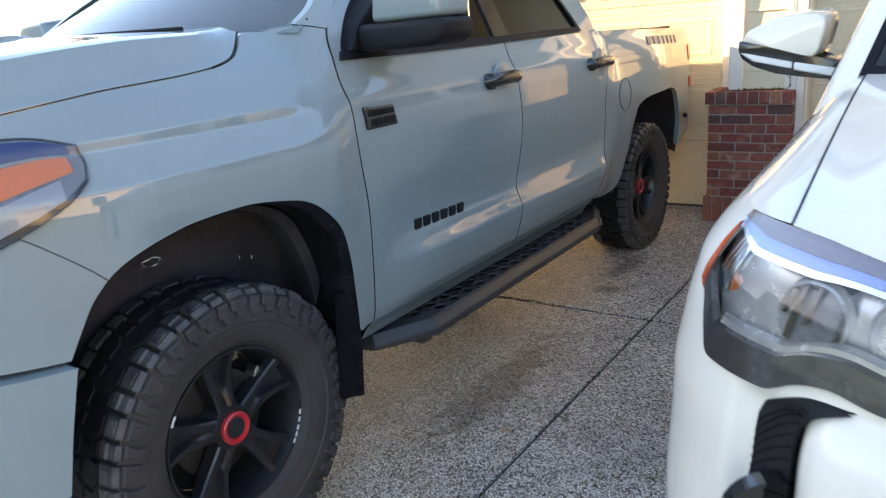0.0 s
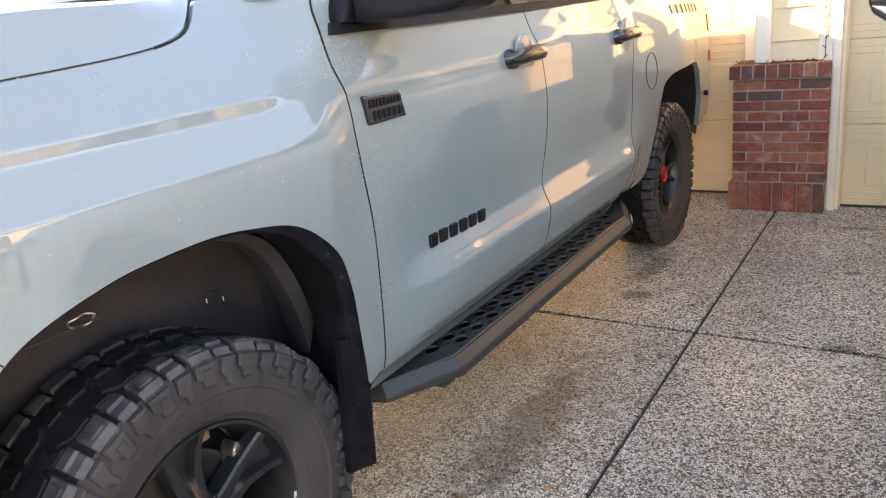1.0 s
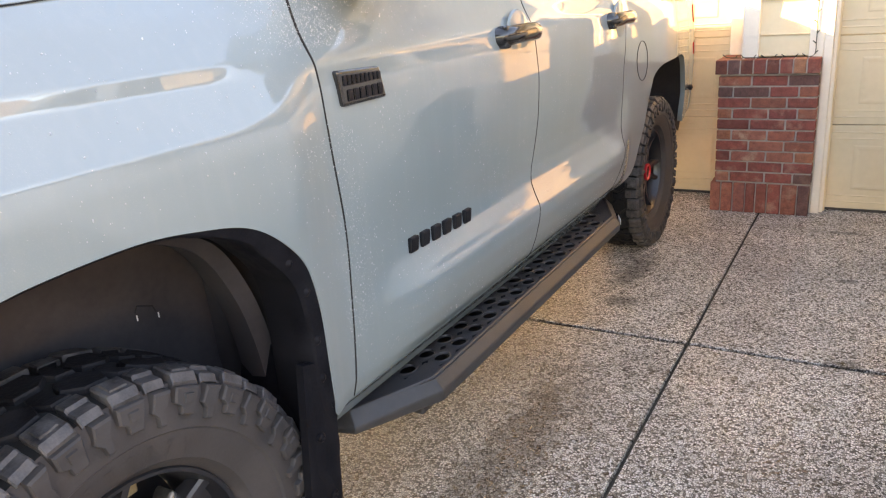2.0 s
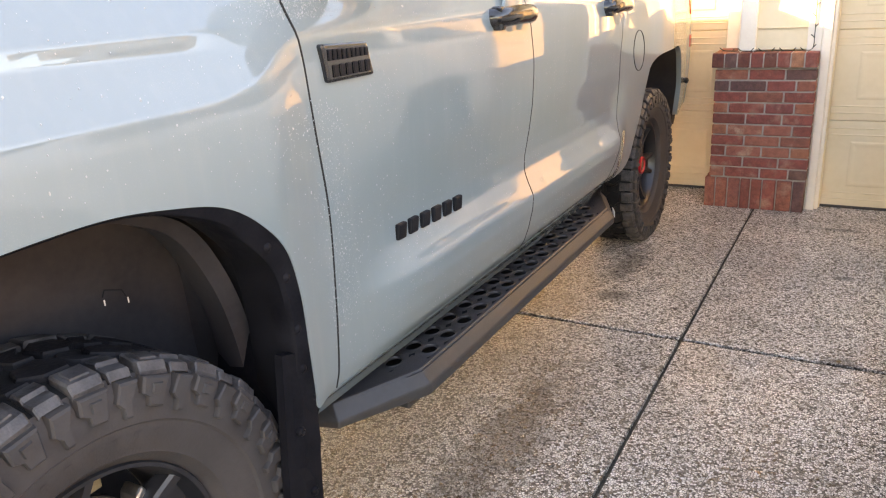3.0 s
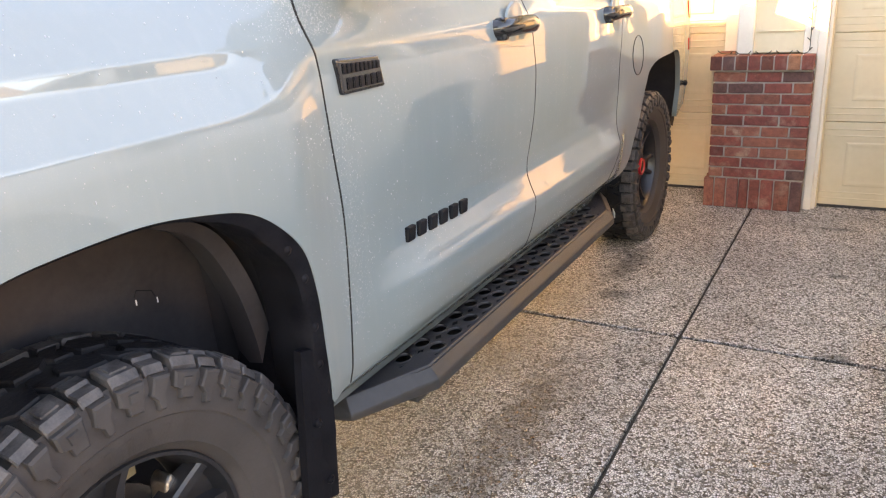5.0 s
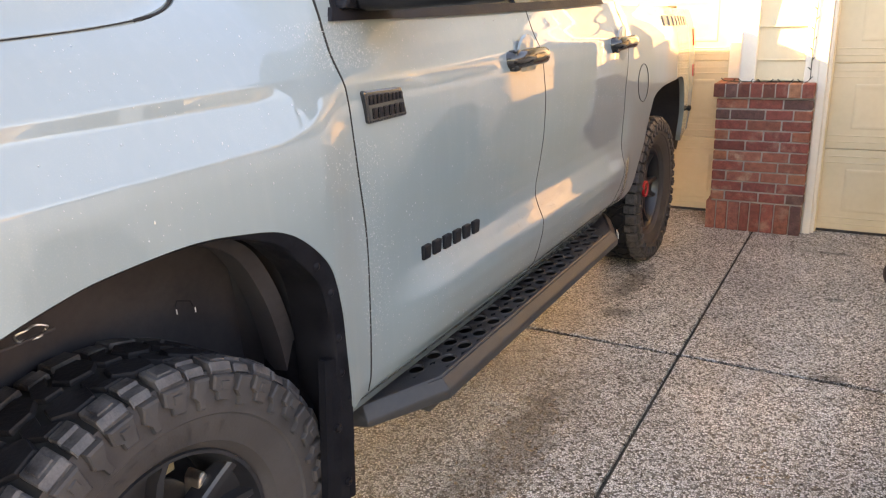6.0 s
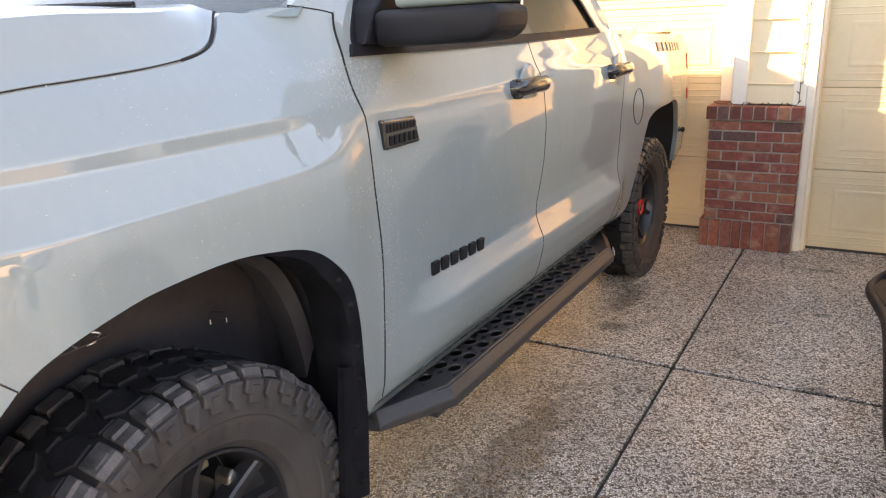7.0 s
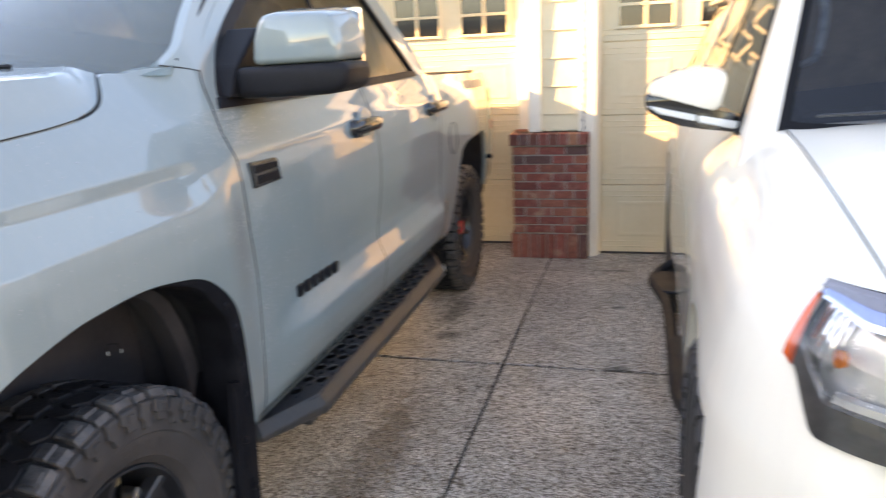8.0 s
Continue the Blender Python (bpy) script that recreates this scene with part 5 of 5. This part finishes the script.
for u0, u1, v0, v1 in ((.60, .615, .34, .70), (.565, .575, .45, .72), (.625, .64, .50, .66)):
    part("reflector_fin", sheet(lamp_piece(u0, u1, v0, v1, -.018), (.01, .02, 0)), GLOSS, slamp, "", True)
part("inner_sweep", sheet(lamp_piece(.38, .80, .24, .31, -.012), (.01, .02, 0)), LAMPWHITE, slamp, "", True)
g = SL[::3, ::3]
part("lens", sheet(suv_point(g[..., 0], g[..., 1], .010)), LENS, slamp, "", True)
lensm = [o for o in slamp.children if o.name.startswith("lens")][0]
lensm.visible_shadow = False

# bumper vent with dark mesh and fog lamp below
VG = coons([(.728, .78), (.835, .78)], [(.655, 1.051), (.728, 1.046), (.795, 1.014), (.810, 1.002), (.817, .985)], [(.728, .78), (.728, .955), (.722, .998), (.702, 1.030), (.655, 1.051)], [(.845, .78), (.819, .90), (.817, .985)], 24, 30)
VL = bumper_form(VG[..., 0], VG[..., 1])
bv = part("bumper_vent", sheet(suv_point(VG[..., 0], VG[..., 1], VL + .003), (0, .01, 0)), DARK, suv, "black bumper vent with ribbed mesh", True)
for k in range(14):
    j = 2 + 2 * k
    if j > 26:
        break
    p = suv_point(VG[5:-2, j, 0], VG[5:-2, j, 1], VL[5:-2, j] + .005)
    part("rib", tube([tuple(q) for q in p], .0016, 5), PLASTIC, bv)
part("vent_wall", sheet(suv_point(VG[:5, :, 0], VG[:5, :, 1], VL[:5] + np.linspace(.012, .004, 5)[:, None])), PLASTIC, bv, "", True)
m = Matrix.Translation((1.628, -.185, .845)) @ Matrix.Rotation(radians(115), 4, "Z")
part("fog_lamp", revolve([(-.03, .070), (.000, .070), (.010, .060), (.006, .052)], 28, (0, 0, 0)), GLOSS, bv, "", True).matrix_basis = m
part("fog_glass", revolve([(.004, .054), (.016, .040), (.022, .0)], 28, (0, 0, 0)), SMOKE, bv, "", True).matrix_basis = m

# door mirror
smf = part("mirror_foot", prism([(1.42, 1.362), (1.520, 1.346), (1.520, 1.372), (1.42, 1.395)], "y", 1.165, 1.26, .006, None, 2), GLOSS, suv, "white door mirror with black lower shell")
smc = prism([(1.245, 1.462), (1.262, 1.496), (1.335, 1.528), (1.42, 1.538), (1.468, 1.534), (1.484, 1.518), (1.484, 1.49), (1.470, 1.425), (1.452, 1.404), (1.425, 1.414), (1.34, 1.440)], "y", 1.14, 1.33, .010, None, 3)
for v in smc.verts:
    k = (1.33 - v.co.y) / .19
    v.co.x = 1.38 + (v.co.x - 1.38) * (1 - .10 * k * k)
    v.co.z = 1.44 + (v.co.z - 1.44) * (1 - .12 * k * k)
part("mirror_cap", smc, WHITE, smf, "", True)
part("mirror_skirt", prism([(1.247, 1.464), (1.34, 1.443), (1.425, 1.417), (1.452, 1.407), (1.490, 1.405), (1.515, 1.392), (1.514, 1.344), (1.42, 1.356), (1.35, 1.368), (1.29, 1.388), (1.256, 1.412), (1.246, 1.435)], "y", 1.15, 1.322, .006, None, 2), GLOSS, smf, "", True)
part("mirror_signal", prism([(1.252, 1.430), (1.275, 1.426), (1.395, 1.399), (1.395, 1.380), (1.29, 1.404)], "y", 1.145, 1.20, .003), PALE, smf, "", True)
part("mirror_arm", prism([(1.400, 1.398), (1.520, 1.376), (1.518, 1.352), (1.400, 1.376)], "y", 1.144, 1.22, .004), PALE, smf, "", True)

mirrored(smf, suv, SX, "white door mirror with black lower shell")

# side step, wheels
part("side_step", tube([tuple(p) for p in spline([(1.46, .98, .52), (1.41, 1.09, .46), (1.378, 1.28, .44), (1.374, 1.7, .44), (1.366, 2.15, .44), (1.335, 2.36, .44), (1.305, 2.52, .445), (1.33, 2.66, .45), (1.44, 2.78, .50)], 40)], .026, 12), PLASTIC, suv, "black tubular side step with rear pad", True)
part("step_pad", prism([(1.30, 2.50), (1.345, 2.30), (1.43, 2.28), (1.43, 2.62), (1.335, 2.63)], "z", .452, .470, .006), PLASTIC, suv)
part("step_pad", box(1.365, 1.43, 1.25, 1.75, .450, .466, .006), PLASTIC, suv)
for y in (WY, 3.39):
    wheel(suv, 1.535 if y < 1 else 1.540, y, True, 20, "black wheel with dusty tyre", y < 1)
    wheel(suv, 2 * SX - 1.495, y, False, 50, "black wheel with dusty tyre", False)
part("mud_flap", box(1.425, 1.66, 1.03, 1.05, .28, .62, .004), PLASTIC, suv)


# ---- house front ----
def wall_box(name, x0, x1, y0, y1, z0, z1, mat, label, bevel=.004, category="wall"):
    return tagged(hang(name, finish(name, box(x0, x1, y0, y1, z0, z1, bevel), mat), None), label, category, "", "structure")


YP, YS, YR, YL = 4.45, 4.57, 4.62, 4.86
wall_box("wall_1", .385, .92, YS + .02, 5.05, 0, 3.0, SIDING, "cream painted wall between the garage doors")
wall_box("wall_2", -5.0, .385, YL + .06, 5.05, 2.16, 3.0, SIDING, "cream painted wall over the wide garage door")
wall_box("wall_3", .92, 3.6, YR + .06, 5.05, 2.16, 3.0, SIDING, "cream painted wall over the single garage door")
wall_box("wall_4", 3.45, 6.0, YS, 5.05, 0, 3.0, SIDING, "cream painted wall at the house's end")
wall_box("wall_5", -7.0, -4.75, YS, 5.05, 0, 3.0, SIDING, "cream painted wall at the house's other end")
wall_box("wall_back", -7.0, 6.0, 10.9, 11.0, 0, 3.0, SIDING, "plain back wall of the garage")
# the forward overhang is an unseen addition that keeps sun off the upper wall
wall_box("ceiling", -7.0, 6.0, YS - .50, 11.0, 3.0, 3.1, TRIMW, "plain white ceiling with an unseen soffit added to shade the upper wall", category="ceiling")

TAN = worn("tan_house_paint", (0.40, 0.35, 0.29), (0.47, 0.42, 0.35), 3, (0.6, 0.8), relief=0.002, relief_scale=60)
SHINGLE = worn("roof_shingle", (.10, .09, .085), (.16, .15, .14), 6, (.85, .95), relief=.006, relief_scale=30)
# the roof's unseen eave reaches forward with the soffit, for the same shade
tagged(hang("roof", finish("roof", prism([(YS - .62, 3.10), (YS - .62, 3.22), (11.2, 4.75), (11.2, 4.63)], "x", -7.3, 6.3, .02), SHINGLE), None), "dark shingled roof with an unseen eave added to shade the upper wall", "roof", "", "structure")

# lapped siding boards over the brick
sid = tagged(thing("siding", "cream lap siding boards above the brick pillar", "siding", (.62, YS, 1.0)), kind="structure")
zs = [.98, 1.105, 1.310, 1.515, 1.718, 1.92, 2.12, 2.32, 2.52, 2.72, 2.92]
for a, b in zip(zs, zs[1:]):
    part("siding_board", prism([(YS - .008, a + .006), (YS - .010, a), (YS + .02, a), (YS + .02, b + .01), (YS + .002, b + .01)], "x", .475, .765), SIDING, sid)
trim = tagged(thing("trim", "white corner boards and garage door casings", "trim", (.5, YS, 0)), kind="structure")
part("corner_board", box(.385, .478, YS - .035, YS + .03, .93, 3.0, .004), TRIMW, trim)
part("corner_return", box(.380, .400, YS - .03, YL, 0, 3.0, .003), TRIMW, trim)
part("casing", box(.762, .842, YS - .040, YS + .03, 0, 3.0, .004), TRIMW, trim)
part("casing", box(.842, .892, YS - .050, YR - .01, 0, 2.20, .004), TRIMW, trim)
part("jamb", box(.892, .912, YS - .02, YR + .02, 0, 2.16, .003), TRIMW, trim)
part("casing", box(.262, .384, YL - .03, YL + .03, 0, 2.20, .004), TRIMW, trim)
part("head_casing", box(.842, 3.5, YS - .04, YR + .04, 2.14, 2.26, .004), TRIMW, trim)
part("head_casing", box(-4.85, .384, YL - .03, YL + .05, 2.14, 2.26, .004), TRIMW, trim)


def garage_door(name, x0, x1, y, first, pitch, width, label):
    """A sectional door: four sections with pressed panels, the top one with lights of four panes."""
    door = tagged(thing(name, label, "garage door", ((x0 + x1) / 2, y, 0)), kind="structure")
    h = .533
    n = 0
    xs = []
    k = -12
    while first + pitch * k + width < x1 - .05:
        if first + pitch * k > x0 + .05:
            xs.append(first + pitch * k)
        k += 1
    for s in range(4):
        z0 = .018 + h * s
        sec = part("section", box(x0, x1, y + .004, y + .05, z0, z0 + h - .004, .003), CREAM, door)
        for xa in xs:
            a, b, c, d = xa, xa + width, z0 + .125, z0 + .405
            if s < 3:
                bm = bmesh.new()
                ringz = [(0, .004, 0), (.008, .0016, 0), (.020, .0016, 0), (.034, .0032, 0), (.046, .0036, 0)]
                prev = None
                for inset, dy, _ in ringz:
                    cur = [bm.verts.new((px, y + dy, pz)) for px, pz in ((a + inset, c + inset), (b - inset, c + inset), (b - inset, d - inset), (a + inset, d - inset))]
                    if prev:
                        for q in range(4):
                            bm.faces.new((prev[q], prev[(q + 1) % 4], cur[(q + 1) % 4], cur[q]))
                    prev = cur
                bm.faces.new(prev)
                part("pressed_panel", bm, CREAM, sec)
            else:
                c, d = z0 + .108, z0 + .40
                fr = bmesh.new()
                for (p, q, r, t) in ((a - .02, b + .02, c - .022, c), (a - .02, b + .02, d, d + .022), (a - .02, a, c, d), (b, b + .02, c, d), ((a + b) / 2 - .011, (a + b) / 2 + .011, c, d), (a, b, (c + d) / 2 - .011, (c + d) / 2 + .011)):
                    box(p, q, y - .012, y + .006, r, t, .002, fr)
                f = part("window_frame", fr, CREAM, sec)
                for px in (a, (a + b) / 2):
                    for pz in (c, (c + d) / 2):
                        part("pane", box(px, px + width / 2, y + .0005, y + .0035, pz, pz + (d - c) / 2), GLOSS, f, "dark window pane")
        # fine ribs between the pressed panels' rows
        for dz in (.045, .085, .445, .485):
            part("rib", prism([(y + .004, z0 + dz - .005), (y + .0012, z0 + dz), (y + .004, z0 + dz + .005)], "x", x0 + .01, x1 - .01), CREAM, sec)
    part("bottom_seal", box(x0, x1, y + .006, y + .05, .0, .02, .004), RUBBER, door)
    return door


garage_door("door_1", -4.70, .262, YL, -.190, .555, .365, "wide cream sectional garage door with small paned windows")
garage_door("door_2", .912, 3.45, YR, 1.050, .563, .368, "cream sectional garage door with small paned windows")


# ---- brick pillar ----
pillar = thing("brick_pillar", "red brick pillar with soldier base and rowlock cap between the garage doors", "pillar", (.55, YP + .1, 0))
PX0, PX1, PD = .268, .838, .40
part("mortar_core", box(PX0 + .008, PX1 - .004, YP + .008, YP + PD - .01, 0, .965), MORTAR, pillar)


def brick_mesh(sx, sy, sz, seed, mat):
    rnd = random.Random(seed)
    bm = box(-sx / 2, sx / 2, -sy / 2, sy / 2, -sz / 2, sz / 2, .0035)
    for v in bm.verts:
        v.co += Vector((rnd.uniform(-1, 1), rnd.uniform(-1, 1), rnd.uniform(-1, 1))) * .0009
    return finish("brick", bm, mat)


SIZES = {}


def lay(x0, x1, y0, y1, z0, z1, rnd, mat=BRICK):
    key = (round(x1 - x0, 3), round(y1 - y0, 3), round(z1 - z0, 3), rnd.randrange(2), mat.name)
    if key not in SIZES:
        SIZES[key] = brick_mesh(*key[:3], len(SIZES), mat)
    j = rnd.uniform(-.0015, .0015)
    hang("brick", SIZES[key], pillar, Matrix.Translation(((x0 + x1) / 2, (y0 + y1) / 2 + j, (z0 + z1) / 2)))


# r red, d dark, o orange, t tan-faced, k charcoal; each course from the garage-door side to the casing
rnd = random.Random(4)
CLAY = {"r": BRICK, "d": BRICKDARK, "o": BRICKORANGE, "t": BRICKTAN, "k": BRICKCOAL}
W = PX1 - PX0
soldiers = [0, .113, .238, .366, .470, .585, .723, .880, 1.0]
for a, b, kind in zip(soldiers, soldiers[1:], "rrtddrok"):
    lay(PX0 - .026 + (W + .026) * a + .004, PX0 - .026 + (W + .026) * b - .004, YP - .010, YP + .095, .0, .192, rnd, CLAY[kind])
for k in range(4):
    lay(PX0 - .026, PX0 + .09, YP + .1 + .074 * k, YP + .168 + .074 * k, .0, .192, rnd)
COURSE = .0677
COURSES = ["trrk", "rrr", "dtro", "rro", "otrd", "drr", "orro", "rod", "kkro", "rrk"]
for c, kinds in enumerate(COURSES):
    z0 = .203 + COURSE * c
    cuts = [0, .342, .705, 1] if c % 2 else [0, .157, .527, .815, 1]
    for a, b, kind in zip(cuts, cuts[1:], kinds):
        lay(PX0 + W * a + (.0 if a == 0 else .005), PX0 + W * b - (.0 if b == 1 else .005), YP, YP + .095, z0, z0 + COURSE - .010, rnd, CLAY[kind])
    for a, b in ((.10, .29), (.30, .395)) if c % 2 else ((.10, .19), (.20, .395)):
        lay(PX0, PX0 + .095, YP + a, YP + b, z0, z0 + COURSE - .010, rnd)
for k, kind in enumerate("dkdrdror"):
    a = PX0 - .022 + (W + .026) * k / 8
    lay(a + .004, a + (W + .026) / 8 - .004, YP - .025, YP + .175, .886, .972, rnd, {"d": BRICKCAP, "k": BRICKCOAL, "r": BRICKDARK, "o": BRICKORANGE}[kind])
for k in range(2):
    lay(PX0 - .022, PX0 + .15, YP + .18 + .08 * k, YP + .252 + .08 * k, .886, .972, rnd, BRICKCAP)
part("mortar_cap", box(PX0 - .018, PX1, YP - .020, YP + PD, .884, .966), MORTAR, pillar)

# ---- string of small lights over the pillar ----
lights = thing("string_lights", "dark string of small unlit fairy lights on the pillar and casing", "string lights", (.6, YP + .05, .975))
run = [(.30, YP + .03, .985), (.36, YP + .06, .977), (.42, YP + .03, .980), (.50, YP + .04, .977), (.58, YP + .03, .979), (.66, YP + .05, .977), (.74, YP + .03, .979), (.795, YP + .05, .985), (.800, YS - .045, 1.06), (.797, YS - .045, 1.25), (.803, YS - .045, 1.45), (.799, YS - .045, 1.70), (.803, YS - .045, 2.0)]
wire = part("wire", tube([tuple(p) for p in spline(run, 90)], .0025, 5), WIRE, lights)
for k, p in enumerate(spline(run, 26)):
    d = (.016 if k % 2 else -.018)
    part("bulb", tube([tuple(p), (p[0] + d * .6, p[1] - .01, p[2] + .012), (p[0] + d, p[1] - .014, p[2] + .018)], .003, 5), WIRE, lights)


# ---- ground ----
ground = tagged(hang("ground", finish("ground", box(-900, 900, -900, 900, -.60, -.14), EARTH), None), "flat dark ground reaching to the horizon", "ground", "", "structure")
drive = tagged(thing("driveway", "exposed-aggregate concrete driveway in jointed slabs", "driveway", (0, 0, 0)), kind="structure")
part("joint_bed", box(-5.0, 6.2, -7.0, 5.06, -.14, -.012), JOINT, drive)
XS, YSL = [-4.9, -2.6, .55, 3.65, 6.1], [-6.9, -3.6, -.6, 2.4, YR + .30]
for x0, x1 in zip(XS, XS[1:]):
    for y0, y1 in zip(YSL, YSL[1:]):
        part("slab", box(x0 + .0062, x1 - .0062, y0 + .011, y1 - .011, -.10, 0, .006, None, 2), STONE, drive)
tagged(hang("road", finish("road", box(-60, 60, -16, -7.2, -.14, -.13), worn("asphalt", (.045, .045, .047), (.065, .064, .062), 4, (.8, .95), relief=.004, relief_scale=60)), None), "grey asphalt road below the driveway", "road", "", "structure")

# crumbs of dirt and grit lying in the joints
rnd = random.Random(11)
verts, faces = [], []
for k in range(1500):
    if k % 5 < 3:
        cx, cy = .55 + rnd.gauss(0, .0065), rnd.uniform(-.6, 4.4)
    else:
        cx, cy = rnd.uniform(-.4, 1.5), 2.4 + rnd.gauss(0, .008)
    r = rnd.uniform(.0015, .0045)
    b = len(verts)
    turn = rnd.uniform(0, 6.28)
    for q in range(4):
        a = turn + q * math.pi / 2 + rnd.uniform(-.4, .4)
        verts.append((cx + r * math.cos(a), cy + r * 1.3 * math.sin(a), -.012))
    verts.append((cx, cy, -.010 + r * rnd.uniform(.8, 2.6)))
    faces += [(b + q, b + (q + 1) % 4, b + 4) for q in range(4)]
me = bpy.data.meshes.new("joint_grit")
me.from_pydata(verts, [], faces)
me.materials.append(JOINT)
tagged(new("joint_grit", me), "dark dirt and grit lying in the driveway joints", "dirt", "", "stuff")

leaf = bmesh.new()
pts = [(-.020, 0, .001), (-.008, .009, .004), (.010, .007, .002), (.022, 0, .006), (.010, -.008, .003), (-.008, -.009, .001)]
vs = [leaf.verts.new(p) for p in pts]
c = leaf.verts.new((0, 0, .007))
for k in range(6):
    leaf.faces.new((vs[k], vs[(k + 1) % 6], c))
tagged(hang("leaf", finish("leaf", leaf, LEAF), None, Matrix.Translation((.42, 1.07, .001)) @ Matrix.Rotation(.7, 4, "Z")), "small dry reddish leaf on the driveway", "leaf")


# ---- neighbouring house, seen mirrored in the truck's doors ----
house = thing("neighbour_house", "pale sunlit house beyond the driveway", "house", (13, 0, 0))
part("wall", box(12.0, 20.0, -9.0, 9.0, -.14, 3.2, .02), TAN, house)
part("roof", prism([(11.4, 3.1), (16.0, 5.4), (20.6, 3.1), (20.6, 3.0), (11.4, 3.0)], "y", -9.6, 9.6, .02), SHINGLE, house)
for y in (-6.0, -1.5, 3.5):
    w = part("window", box(11.97, 12.02, y, y + 1.4, .9, 2.1, .01), GLOSS, house)
    part("frame", prism([(y - .08, .82), (y + 1.48, .82), (y + 1.48, .9), (y - .08, .9)], "x", 11.95, 12.02), TRIMW, w)
    part("frame", prism([(y - .08, 2.1), (y + 1.48, 2.1), (y + 1.48, 2.18), (y - .08, 2.18)], "x", 11.95, 12.02), TRIMW, w)

# unseen sun blocker in the form of a house, added to shade the driveway
tall = thing("neighbour_house", "unseen tall three-storey house added to shade the driveway", "house", (-16.5, -12, 0))
part("wall", box(-18.0, -15.0, -26.0, -1.1, -.14, 9.0, .02), SIDING, tall)
part("roof", prism([(-18.4, 9.0), (-16.5, 9.8), (-14.6, 9.0), (-14.6, 8.9), (-18.4, 8.9)], "y", -26.3, -.95, .02), SHINGLE, tall)
for z in (.9, 3.7, 6.5):
    for y in (-22.0, -17.0, -12.0, -6.0):
        w = part("window", box(-15.02, -14.97, y, y + 1.3, z, z + 1.3, .01), GLOSS, tall)
        part("frame", box(-15.03, -14.95, y - .08, y + 1.38, z - .08, z), TRIMW, w)
